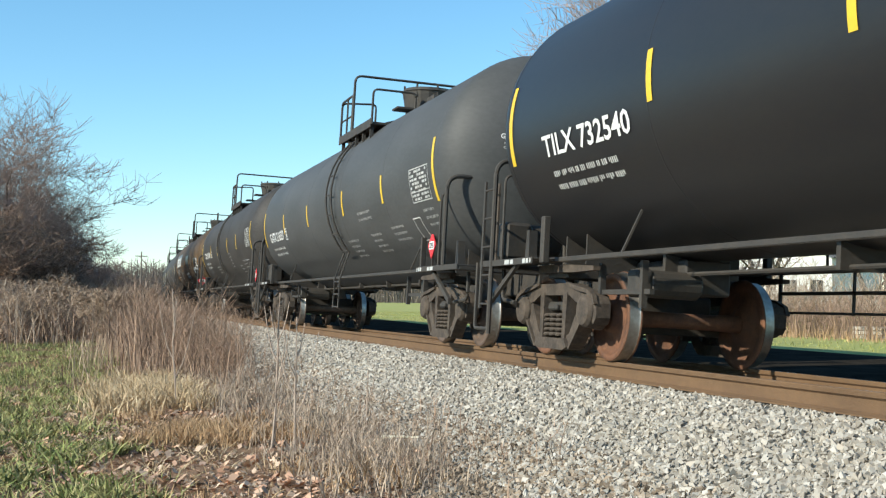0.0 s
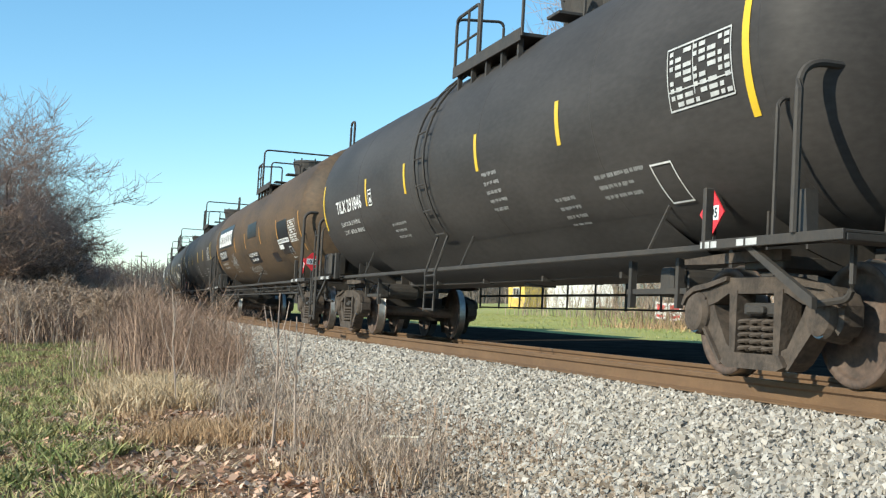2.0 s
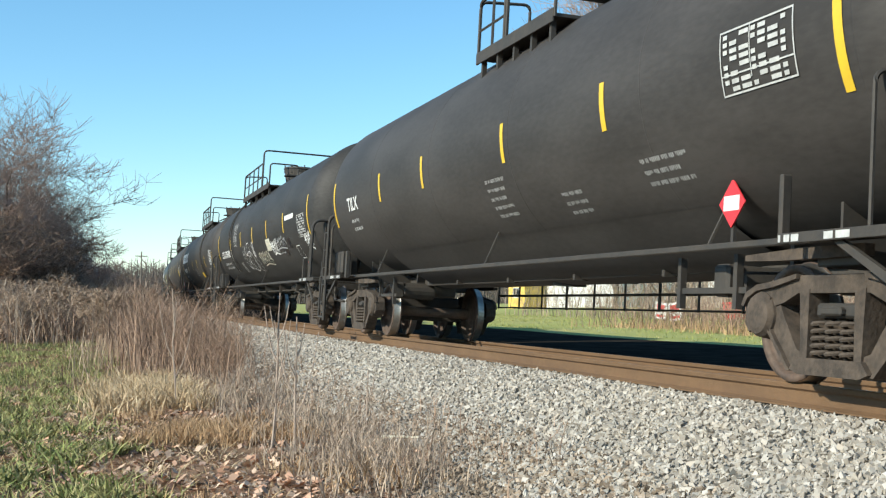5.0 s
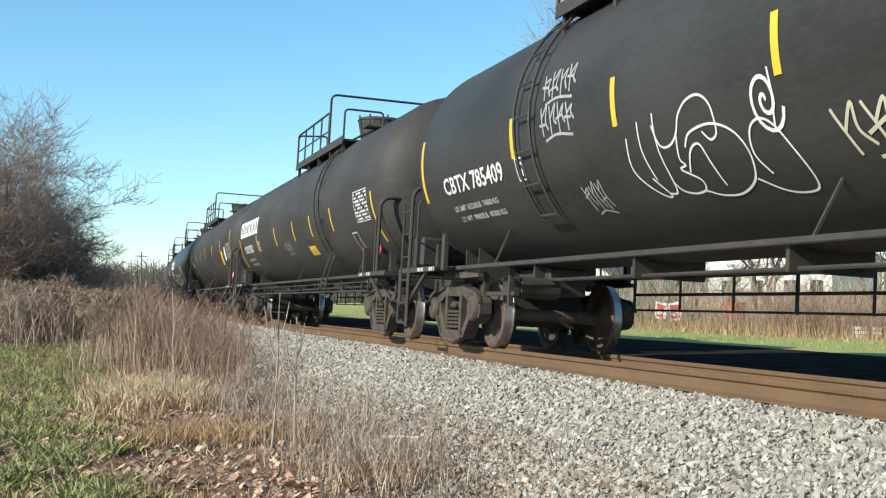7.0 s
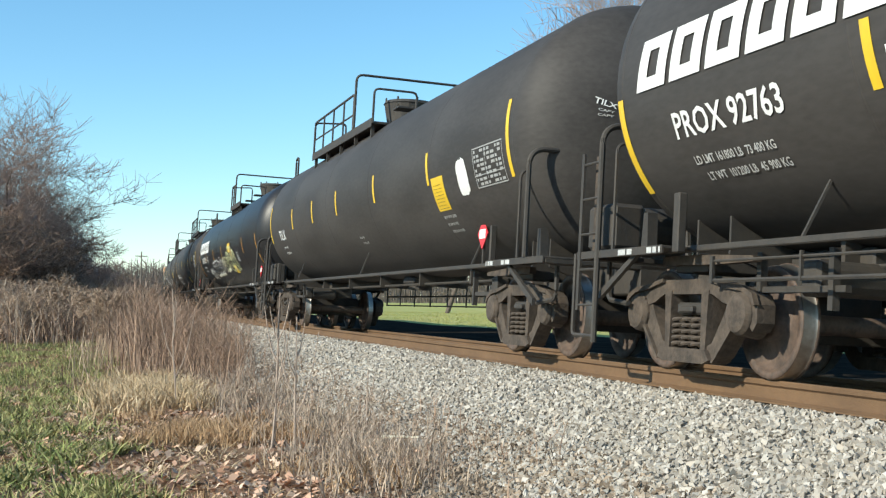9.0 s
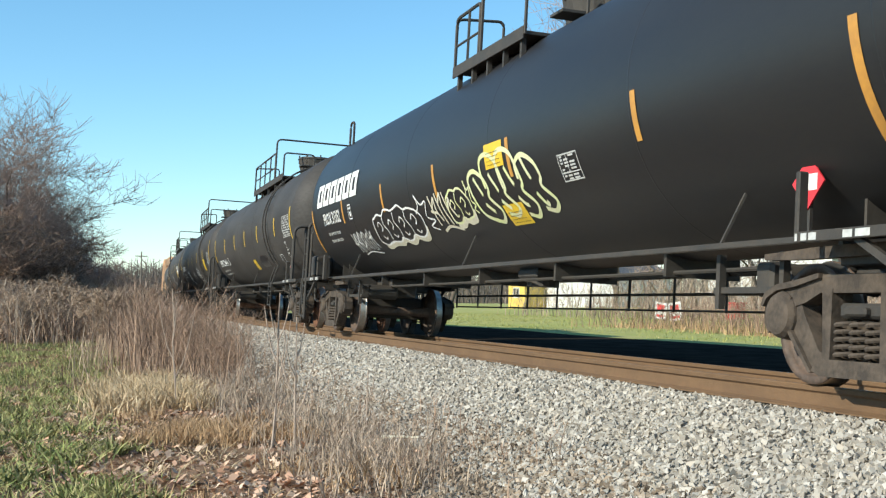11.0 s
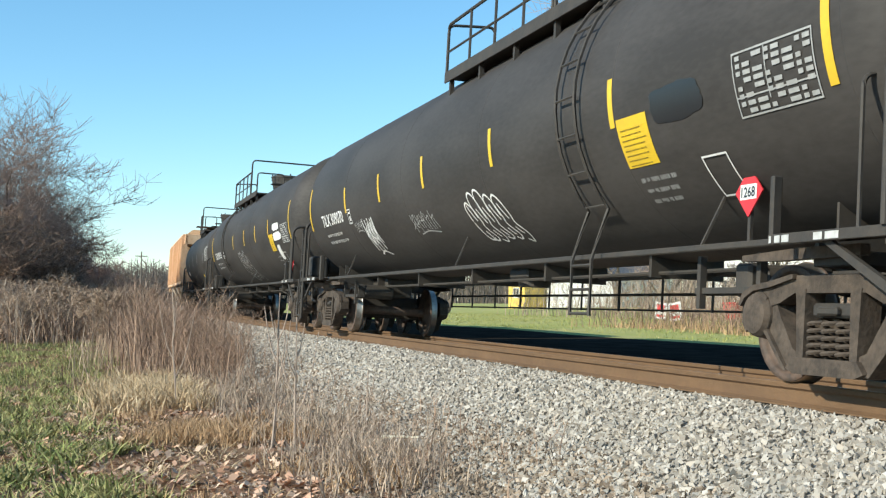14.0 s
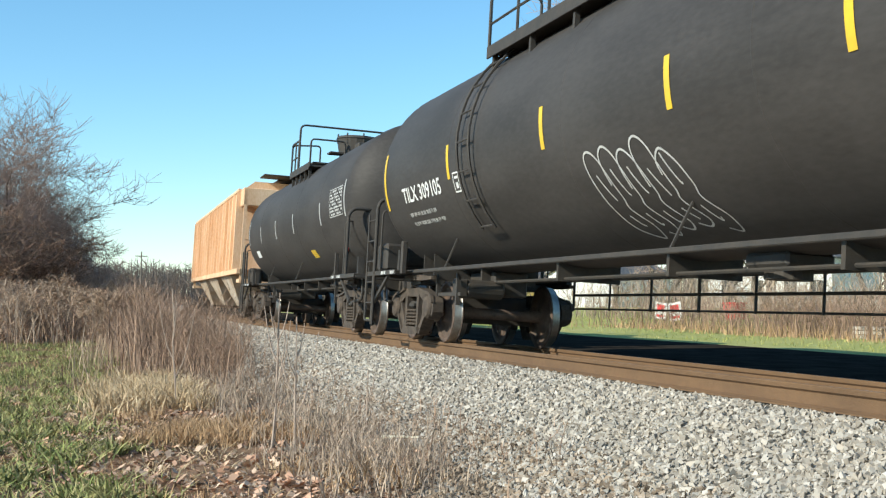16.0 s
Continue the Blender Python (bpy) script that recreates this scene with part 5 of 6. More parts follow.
         marks=end_marks(-127.5, -109.4, -0.6, 0.3, (-124.17, -120.79, -117.92, -115.41, -112.83), -0.17), name=("TILX 309105", -126.55, -124.6, -0.56), plate=(-124.0, -0.33), charts=((-110.7, -0.19, 1.0, 0.45),),
         patches=((-112.76, -112.12, -0.78, -0.34, YELLOW, "yellow notice panel"), (-112.05, -111.0, -0.28, -0.1, WHITE, "white overspray patch"), (-112.05, -110.8, -0.53, -0.33, WHITE, "white overspray patch"), (-111.87, -111.4, -1.06, -0.64, WHITE, "white overspray patch")),
         cards=((-111.4, -0.85, 0.4, 0.4),), notes=((-112.5, -0.98, 0.6, 3),), graffiti=(("bubble", -119.95, -1.7, 1.75, 1.22, 5, DIM_WHITE, 0.024),), placards=((-110.85, 1.46, ""),), deck=(-123.6, -118.0), open_front=0.74),
    dict(ends=(-144.2, -130.8), paint=BLACK_TANK, R=1.46, zc=2.55, label="older dark tank car with faded stripes next to the hopper", tape=GREY_STENCIL,
         marks=end_marks(-144.1, -130.8, -0.4, 0.3, (-133.24, -136.57, -139.2, -141.8), -0.2), charts=((-132.2, 0.2, 1.2, 0.55),), patches=((-135.4, -134.9, -1.1, -0.9, YELLOW, "yellow notice panel"), (-143.2, -142.6, -0.8, -0.6, WHITE, "white notice")), placards=((-131.8, 1.7, ""),), deck=(-138.8, -136.2)),
)


def hopper_car(left, right):
    """A ribbed covered hopper, rusty orange, the last car of the train."""
    mid = (left + right) / 2
    half = (right - left) / 2
    car = tagged(new("hopper_car"), "rusty orange ribbed covered hopper car ending the train", "hopper car")
    bm = bmesh.new()
    zs, zt = 1.55, 3.95
    end = half - 1.1
    prof = ((-1.5, zs), (1.5, zs), (1.5, zt), (1.05, zt + 0.38), (-1.05, zt + 0.38), (-1.5, zt))
    a = [bm.verts.new((-end, y, z)) for y, z in prof]
    b = [bm.verts.new((end, y, z)) for y, z in prof]
    bm.faces.new(a[::-1])
    bm.faces.new(b)
    for i in range(6):
        bm.faces.new((a[i], a[(i + 1) % 6], b[(i + 1) % 6], b[i]))
    part("body", bm, HOPPER, car)
    n = 17
    for i in range(n):
        x = -end + 0.05 + (2 * end - 0.1) * i / (n - 1)
        for e in (-1, 1):
            bm = bmesh.new()
            prism(bm, ((x - 0.05, zs), (x + 0.05, zs), (x + 0.05, zt + 0.02), (x - 0.05, zt + 0.02)), e * 1.5 - (0.09 if e < 0 else 0.0), e * 1.5 + (0.0 if e < 0 else 0.09))
            part("side_rib", bm, HOPPER, car)
    bm = bmesh.new()
    for e in (-1, 1):
        box(bm, -half + 0.3, half - 0.3, e * 1.48 - 0.06, e * 1.48 + 0.06, zs - 0.16, zs - 0.002, 0.01)
        box(bm, -end, end, e * 1.5 - 0.05, e * 1.5 + 0.05, zt + 0.022, zt + 0.12, 0.01)
    part("side_sill", bm, HOPPER, car)
    bm = bmesh.new()
    box(bm, -end, end, -0.35, 0.35, zt + 0.45, zt + 0.5, 0.01)
    for x in (-3, -1, 1, 3):
        box(bm, x - 0.5, x + 0.5, -0.3, 0.3, zt + 0.39, zt + 0.449, 0.02)
    box(bm, end - 0.1, end + 1.0, -0.9, 0.9, zt + 0.5, zt + 0.54, 0.01)
    part("roof_walkway", bm, FRAME_STEEL, car)
    for x in (-half * 0.5, 0, half * 0.5):
        bm = bmesh.new()
        w0, w1 = 1.7, 0.45
        top = [bm.verts.new((x + sx * w0, sy * 1.4, zs - 0.17)) for sx, sy in ((-1, -1), (1, -1), (1, 1), (-1, 1))]
        low = [bm.verts.new((x + sx * w1, sy * 0.9, 0.42)) for sx, sy in ((-1, -1), (1, -1), (1, 1), (-1, 1))]
        for i in range(4):
            bm.faces.new((low[i], low[(i + 1) % 4], top[(i + 1) % 4], top[i]))
        bm.faces.new(low[::-1])
        bm.faces.new(top)
        part("discharge_chute", bm, HOPPER_PALE, car)
    for q in (-1, 1):
        bm = bmesh.new()
        prism(bm, [(q * x, z) for x, z in ((end - 0.9, zs - 0.17), (end - 0.86, zs - 0.17), (end + 0.02, 2.5), (end - 0.02, 2.5))], -1.4, 1.4)
        for y in (-1.38, -0.7, 0.7, 1.38):
            prism(bm, [(q * x, z) for x, z in ((half - 0.42, 1.1), (half - 0.34, 1.1), (half - 0.34 - (0.6 if abs(y) < 1 else 0), zt), (half - 0.42 - (0.6 if abs(y) < 1 else 0), zt))], y - 0.05, y + 0.05)
        box(bm, *sorted((q * (end + 0.05), q * (half - 0.3))), -1.45, 1.45, 1.12, 1.24, 0.01)
        box(bm, *sorted((q * (end - 0.05), q * (half - 0.34))), -1.46, 1.46, zt - 0.45, zt + 0.1, 0.02)
        box(bm, *sorted((q * (half - 2.5), q * (half - 0.3))), -0.26, 0.26, 0.74, 1.08, 0.02)
        part("end_frame", bm, HOPPER, car)
        bm = bmesh.new()
        box(bm, *sorted((q * (half - 0.35), q * (half + 0.02))), -0.1, 0.1, 0.76, 0.98, 0.02)
        part("coupler", bm, TRUCK_STEEL, car)
    wheels = []
    for q in (-1, 1):
        add_truck(car, q * (half - 1.55), {}, wheels)
    return car, mid, wheels


TRAIN = []
for i, spec in enumerate(CARS):
    spec["pulls"] = (PULLS[i], PULLS[i - 1] if i else spec["ends"][1] + 1.42)
    TRAIN.append(tank_car(spec))
TRAIN.append(hopper_car(-165.2, -145.7))


# ---------------- plants ----------------
def blades(name, label, category, spots, low, high, width, lean, material, seed, twigs=0, twig_len=0.3):
    """Stalks or grass blades as tapered bent strips standing at spots (x, y, z)."""
    rng = np.random.default_rng(seed)
    p = np.asarray(spots, float)
    n = len(p)
    h = low + (high - low) * rng.random(n) ** 1.3
    az = rng.random(n) * 2 * np.pi
    tilt = lean * rng.random(n)
    d = np.stack([np.cos(az) * tilt, np.sin(az) * tilt, np.ones(n)], 1) * h[:, None]
    bend = np.stack([np.cos(az), np.sin(az), np.zeros(n)], 1) * (h * tilt * 0.5)[:, None]
    base, tips = [p], [p + d + bend]
    mids = [p + d * 0.5]
    wid = [np.full(n, width) * (0.6 + 0.8 * rng.random(n))]
    for k in range(twigs):
        f = 0.35 + 0.6 * rng.random(n)
        st = p + d * f[:, None] + bend * (f * f)[:, None]
        a2 = rng.random(n) * 2 * np.pi
        ln = twig_len * (0.4 + 0.8 * rng.random(n)) * h / high
        up = 0.5 + 0.8 * rng.random(n)
        dd = np.stack([np.cos(a2), np.sin(a2), up], 1) * ln[:, None]
        base.append(st)
        mids.append(st + dd * 0.5)
        tips.append(st + dd + np.array((0, 0, 0.04)))
        wid.append(wid[0] * 0.6)
    base, mids, tips, wid = (np.concatenate(q) for q in (base, mids, tips, wid))
    m = len(base)
    a = rng.random(m) * np.pi
    side = np.stack([np.cos(a), np.sin(a), np.zeros(m)], 1) * (wid / 2)[:, None]
    v = np.stack([base - side, base + side, mids - side * 0.8, mids + side * 0.8, tips], 1).reshape(-1, 3)
    tri = np.array(((0, 1, 3), (0, 3, 2), (2, 3, 4)))
    f = (tri[None] + 5 * np.arange(m)[:, None, None]).reshape(-1, 3)
    return tagged(soup_ob(name, v, f, material), label, category, kind="stuff")


def scatter(n, s0, s1, l0, l1, seed, clump=0.0, scale=0.8, bias=1.0):
    """Spots on the ground between s0..s1 along and l0..l1 across the track, thinned into clumps."""
    rng = np.random.default_rng(seed)
    out = []
    while len(out) < n:
        s = s1 - (s1 - s0) * rng.random() ** bias
        l = l0 + (l1 - l0) * rng.random()
        edge = min((s - s0) / 5.0, (s1 - s) / 3.0, (l - l0) / 1.0, (l1 - l) / 0.8)
        if edge + 0.55 * noise.noise((s * 0.9, l * 1.3, 3.3)) < 0.75 * rng.random():
            continue
        if clump and 0.5 + 0.9 * noise.noise((s * scale, l * scale, seed * 1.7)) < clump * rng.random() * 1.6:
            continue
        x, y = beside(s, l)
        out.append((x, y, ground_z(s, l) - 0.01))
    return out


def clumped(spots, per, r, seed):
    """Every spot becomes a small round clump of stems."""
    rng = np.random.default_rng(seed)
    p = np.repeat(np.asarray(spots, float), per, 0)
    size = np.repeat(0.5 + rng.random(len(spots)), per)
    p[:, :2] += rng.normal(size=(len(p), 2)) * r * size[:, None]
    return p


def build_plants():
    blades("green_grass", "short green grass with bare patches beside the track", "grass", clumped(scatter(720, -27, -5, -10.5, -5.3, 1, 1.6, 0.9, 1.2), 26, 0.10, 1), 0.03, 0.12, 0.021, 1.6, GRASS, 11)
    blades("green_grass", "lush green clumps of grass among leaves", "grass", clumped(scatter(210, -20, -7, -9.8, -5.5, 41, 1.7, 0.7, 1.1), 80, 0.11, 2), 0.06, 0.2, 0.023, 1.3, GRASS, 41)
    blades("green_grass", "green lawn strip running along the brush", "grass", clumped(scatter(900, -48, -19, -11, -4.9, 2, 1.2, 0.5), 24, 0.2, 3), 0.05, 0.17, 0.018, 1.0, GRASS, 12)
    blades("dry_grass", "tan dry grass mixed through the lawn", "grass", clumped(scatter(260, -50, -9, -11, -5.0, 73, 1.3, 0.8, 0.9), 20, 0.14, 13), 0.03, 0.14, 0.014, 1.6, RUSSET, 73)
    blades("dry_grass", "bleached straw patch at the edge of the lawn", "grass", clumped(scatter(190, -23.5, -16.5, -5.9, -4.2, 3, 0.5, 0.9), 40, 0.13, 4), 0.1, 0.38, 0.02, 1.0, STRAW, 13)
    blades("dry_grass", "sparse straw among green grass and leaves", "grass", clumped(scatter(340, -24, -9.5, -9.5, -4.2, 4, 1.35, 1.3, 1.1), 16, 0.1, 5), 0.03, 0.13, 0.011, 1.8, STRAW, 14)
    blades("dry_grass", "rusty brown dry tufts beside the ballast", "grass", clumped(scatter(85, -18, -9.3, -5.6, -3.4, 42, 1.4, 0.8, 1.0), 60, 0.10, 6), 0.06, 0.24, 0.012, 1.1, RUSSET, 42)
    blades("plant_litter", "flattened tan stems and leaf scraps on bare soil", "litter", scatter(15000, -22, -5, -9.2, -3.2, 43, 1.2, 1.2, 1.1), 0.008, 0.022, 0.03, 8.0, LEAF, 43)
    blades("weed_stalks", "thin grey dead stalks between lawn and ballast", "weeds", scatter(1050, -20, -8.2, -4.5, -2.9, 5, 1.2, 0.9, 1.0), 0.1, 0.52, 0.010, 0.45, GREY_WEEDS, 15, 4, 0.14)
    blades("weed_stalks", "thin brown dead stalks spreading onto the ballast", "weeds", scatter(420, -24, -8.0, -3.6, -2.3, 6, 1.0, 0.9, 0.9), 0.08, 0.38, 0.008, 0.5, DARK_WEEDS, 16, 4, 0.12)
    blades("tall_weeds", "tall brown dead weeds in a thick clump", "weeds", clumped(scatter(130, -44, -24, -5.2, -3.0, 7, 1.0, 0.5), 8, 0.2, 9), 0.5, 2.0, 0.016, 0.35, DARK_WEEDS, 17, 8, 0.35)
    blades("tall_weeds", "rusty brown weeds crowding the foot of the ballast", "weeds", clumped(scatter(130, -35, -21, -4.5, -2.7, 71, 1.1, 0.5), 11, 0.2, 10), 0.35, 1.45, 0.010, 0.45, DARK_WEEDS, 71, 12, 0.3)
    blades("tall_weeds", "dense brown dead weeds behind the lawn", "weeds", clumped(scatter(230, -60, -44, -16, -3.4, 31, 0.7, 0.3), 8, 0.35, 11), 0.5, 2.4, 0.032, 0.35, WEEDS, 27, 7, 0.45)
    blades("tall_weeds", "shaded dark undergrowth between the weeds", "weeds", scatter(2200, -64, -43, -16, -3.4, 72, 0.5, 0.3), 0.3, 1.3, 0.03, 0.6, DARK_WEEDS, 72, 6, 0.5)
    blades("weed_stalks", "pale upright dead stalks in front of the thicket", "weeds", clumped(scatter(110, -60, -40, -14, -4.2, 32, 0.8, 0.3), 3, 0.35, 12), 0.8, 2.4, 0.022, 0.35, GREY_WEEDS, 28, 8, 0.4)
    blades("tall_weeds", "dense brown dead weeds below the thicket", "weeds", scatter(6500, -95, -52, -14, -3.2, 8, 0.4, 0.2), 1.0, 2.7, 0.022, 0.3, DARK_WEEDS, 18, 6, 0.55)
    blades("tall_weeds", "brown dead weeds lining the track far down the line", "weeds", scatter(4500, -190, -60, -9, -2.9, 9, 0.4, 0.2), 1.0, 2.5, 0.04, 0.3, WEEDS, 19, 5, 0.6)
    blades("dry_grass", "low straw grass under the weeds", "grass", scatter(2200, -62, -24, -6.4, -2.8, 10, 0.7, 0.5), 0.2, 0.7, 0.014, 0.5, WEEDS, 20)
    blades("field_grass", "sunlit green grass of the field behind the track", "grass", scatter(26000, -100, -10, 7.4, 34, 11, 0.35, 0.15), 0.04, 0.11, 0.02, 0.9, FIELD, 21)
    blades("dry_weeds", "tall reddish-brown dry weeds at the field's edge", "weeds", scatter(3600, -44, -14, 11.6, 18.5, 12, 0.6, 0.35), 0.4, 1.35, 0.016, 0.4, DARK_WEEDS, 22, 6, 0.4)
    blades("dry_grass", "pale dry grass at the foot of the weeds", "grass", scatter(2600, -42, -14, 10.8, 15, 13, 0.65, 0.4), 0.12, 0.45, 0.02, 0.6, RUSSET, 23)
    blades("dry_weeds", "leafless shrubs before the houses", "weeds", scatter(1100, -80, -32, 20, 34, 14, 0.6, 0.15), 0.8, 3.0, 0.04, 0.35, GREY_WEEDS, 24, 9, 0.8)


def build_leaves():
    rng = np.random.default_rng(8)
    spots = np.array(scatter(10500, -22, -5, -9.4, -3.0, 21, 1.15, 1.0, 1.05))
    n = len(spots)
    a = rng.random(n) * 6.28
    r = 0.016 + 0.05 * rng.random(n) ** 2.0
    u = np.stack([np.cos(a), np.sin(a), 1.3 * (rng.random(n) - 0.3)], 1) * r[:, None]
    w = np.stack([-np.sin(a), np.cos(a), 1.2 * (rng.random(n) - 0.3)], 1) * (r * 0.65)[:, None]
    c = spots + np.array((0, 0, 0.03))
    v = np.stack([c - u, c - w * 0.9 + u * 0.1, c + u, c + w + u * 0.1], 1).reshape(-1, 3)
    f = np.array(((0, 1, 2), (0, 2, 3)))[None] + 4 * np.arange(n)[:, None, None]
    tagged(soup_ob("fallen_leaves", v, f.reshape(-1, 3), LEAF), "scattered dry brown and tan leaves on the ground", "leaves", kind="stuff")


def tree_mesh(rnd, height, spread, levels, trunk_r, limbs):
    """Segments of a bare tree: list of (a, b, ra, rb, level)."""
    segs = []

    def grow(p, d, length, r, level):
        steps = 3 if level < 2 else 2
        q = p
        for i in range(steps):
            wob = Vector((rnd.gauss(0, 1), rnd.gauss(0, 1), rnd.gauss(0, 0.6))) * 0.16
            d = (d + wob + Vector((0, 0, 0.06))).normalized()
            e = q + d * (length / steps)
            r1 = r * (1 - 0.22 * (i + 1) / steps * (1.5 if level else 1))
            segs.append((q.copy(), e.copy(), r, r1, level))
            if level < levels:
                for _ in range(limbs[level]):
                    if rnd.random() < 0.85:
                        side = Vector((rnd.gauss(0, 1), rnd.gauss(0, 1), rnd.gauss(0.25, 0.5))).normalized()
                        nd = (d * (1 - spread) + side * spread).normalized()
                        grow(e, nd, length * (0.5 + 0.25 * rnd.random()), r1 * 0.55, level + 1)
            q, r = e, r1
    grow(Vector((0, 0, -0.1)), Vector((rnd.gauss(0, 0.06), rnd.gauss(0, 0.06), 1)).normalized(), height * 0.5, trunk_r, 0)
    return segs


def seg_arrays(segs, sides):
    a = np.array([s[0] for s in segs])
    b = np.array([s[1] for s in segs])
    ra, rb = np.array([s[2] for s in segs]), np.array([s[3] for s in segs])
    d = b - a
    d /= np.linalg.norm(d, axis=1)[:, None] + 1e-9
    ref = np.where(np.abs(d[:, 2:3]) < 0.9, np.array([[0, 0, 1.0]]), np.array([[1.0, 0, 0]]))
    u = np.cross(d, ref)
    u /= np.linalg.norm(u, axis=1)[:, None] + 1e-9
    w = np.cross(d, u)
    ang = 2 * np.pi * np.arange(sides) / sides
    ring = u[:, None] * np.cos(ang)[None, :, None] + w[:, None] * np.sin(ang)[None, :, None]
    v = np.concatenate([a[:, None] + ring * ra[:, None, None], b[:, None] + ring * rb[:, None, None]], 1).reshape(-1, 3)
    f = np.array([(k, (k + 1) % sides, sides + (k + 1) % sides, sides + k) for k in range(sides)])
    f = (f[None] + 2 * sides * np.arange(len(segs))[:, None, None]).reshape(-1, 4)
    return v, f


def bare_tree(x, y, z, height, seed, label, twig, spread=0.62, levels=4, r=0.13, limbs=(2, 3, 3, 2), name="bare_tree", thick=1.0):
    rnd = random.Random(seed)
    segs = tree_mesh(rnd, height, spread, levels, r, limbs)
    tree = tagged(new(name), label, "tree")
    tree.location = (x, y, z)
    main, fine = [s for s in segs if s[4] < 2], [(a, b, max(ra, 0.012 * thick), max(rb, 0.008 * thick), l) for a, b, ra, rb, l in segs if l >= 2]
    v, f = seg_arrays(main, 6)
    soup_ob("trunk", v, f, BARK, tree)
    v, f = seg_arrays(fine, 3)
    tagged(soup_ob("crown", v, f, twig, tree), "tangle of leafless twigs", kind="stuff")
    return tree


def sapling(x, y, z, height, seed, forks, label):
    rnd = random.Random(seed)
    tree = tagged(new("sapling"), label, "sapling")
    tree.location = (x, y, z)
    bm = bmesh.new()
    pts = [Vector((0, 0, -0.05))]
    d = Vector((rnd.gauss(0, 0.03), rnd.gauss(0, 0.03), 1))
    for i in range(7):
        pts.append(pts[-1] + (d + Vector((rnd.gauss(0, 0.035), rnd.gauss(0, 0.035), 0))) * height / 7)
    tube(bm, pts, 0.017, 6, 0.006)
    part("stem", bm, SAPLING, tree)
    for k, (f, ax, ln) in enumerate(forks):
        bm = bmesh.new()
        i = int(f * 7)
        p = pts[i]
        q = Vector((0.5 * math.cos(ax), 0.5 * math.sin(ax), 0.3))
        tube(bm, [p, p + q * ln * 0.22 + Vector((0, 0, ln * 0.14)), p + q * ln * 0.4 + Vector((0, 0, ln * 0.42)), p + q * ln * 0.55 + Vector((0, 0, ln * 0.8))], 0.0095, 5, 0.004)
        part("branch", bm, SAPLING, tree)


def build_trees():
    spec = ((-58, -9.4, 10.1, 1), (-62, -8.4, 8.3, 2), (-66, -7.4, 7.0, 3), (-70, -6.6, 6.1, 4), (-76, -5.8, 5.0, 5), (-84, -5.2, 3.9, 6), (-54, -11.3, 10.6, 7), (-60, -11.0, 11.6, 8), (-72, -8.6, 7.3, 9), (-66, -9.4, 9.5, 10), (-54, -9.0, 6.0, 11), (-58, -7.6, 5.6, 12), (-64, -6.6, 5.0, 13), (-92, -5.0, 3.4, 14), (-74, -7.2, 5.8, 15), (-56, -8.2, 5.0, 16), (-80, -6.6, 4.7, 17), (-62, -12.5, 11.4, 18), (-50, -8.6, 3.4, 19), (-48, -6.8, 2.6, 20), (-52, -6.0, 3.0, 21), (-49, -5.0, 2.4, 22), (-51, -10.4, 3.8, 23), (-46, -4.2, 2.2, 24), (-57, -9.2, 4.2, 26), (-60, -7.2, 4.0, 27))
    for s, l, h, k in spec:
        x, y = beside(s, l - 0.9)
        low = k in (11, 12, 13, 16) or k > 18
        bare_tree(x, y, ground_z(s, l), h, k, "leafless grey-brown tree in a dense thicket by the track" if not low else "low tangled leafless bush under the trees", (WEEDS if 18 < k < 25 else DARK_WEEDS) if low else TWIG, 0.6 if not low else 0.78, 4, 0.04 + 0.007 * h, (3, 3, 4, 5) if not low else (4, 4, 4, 4), "bare_tree" if not low else "bare_bush", 0.8 if not low else 1.0)
    bare_tree(-64.0, 29.0, 0.0, 21.0, 33, "tall pale leafless tree standing behind the train", PINK_TWIG, 0.5, 4, 0.2, (4, 5, 5, 5), "bare_tree", 1.2)
    bare_tree(-90.5, 21.8, -0.3, 16.5, 32, "tall pale leafless tree standing behind the train", PINK_TWIG, 0.45, 4, 0.2, (2, 2, 3, 2), "bare_tree", 1.2)
    for i in range(9):
        x, y = -89 + 5.0 * i, 35.5 + 2.2 * math.sin(i * 2.3)
        bare_tree(x, y, 0.25, 6.5 + 1.5 * math.sin(i * 1.7), 40 + i, "bare garden tree in front of the houses", TWIG, 0.6, 3, 0.2, (2, 2, 2, 1), "garden_tree", 2.0)
    sapling(-12.32, -4.18, -0.89, 1.66, 51, ((0.45, 0.6, 0.7), (0.5, 2.4, 0.6), (0.6, 4.0, 0.6), (0.75, 1.5, 0.4), (0.8, 5.0, 0.35)), "thin leafless sapling with pale upright branches")
    sapling(-12.2, -3.95, -0.89, 1.42, 52, ((0.3, 1.0, 0.9), (0.45, 4.4, 0.8), (0.6, 5.0, 0.5), (0.75, 2.0, 0.35)), "thin leafless sapling with forked twigs beside the ballast")
    sapling(-17.5, -4.7, -0.90, 1.75, 53, ((0.35, 1.2, 1.0), (0.45, 4.2, 0.9), (0.6, 0.2, 0.6), (0.75, 3.0, 0.4)), "forked leafless sapling standing in straw")
    sapling(-13.7, -2.85, -0.72, 0.62, 54, ((0.5, 1.2, 0.3),), "short leafless shoot on the ballast shoulder")
    sapling(-22.5, -2.9, -0.75, 0.6, 55, ((0.5, 4.2, 0.3),), "short leafless shoot on the ballast shoulder")


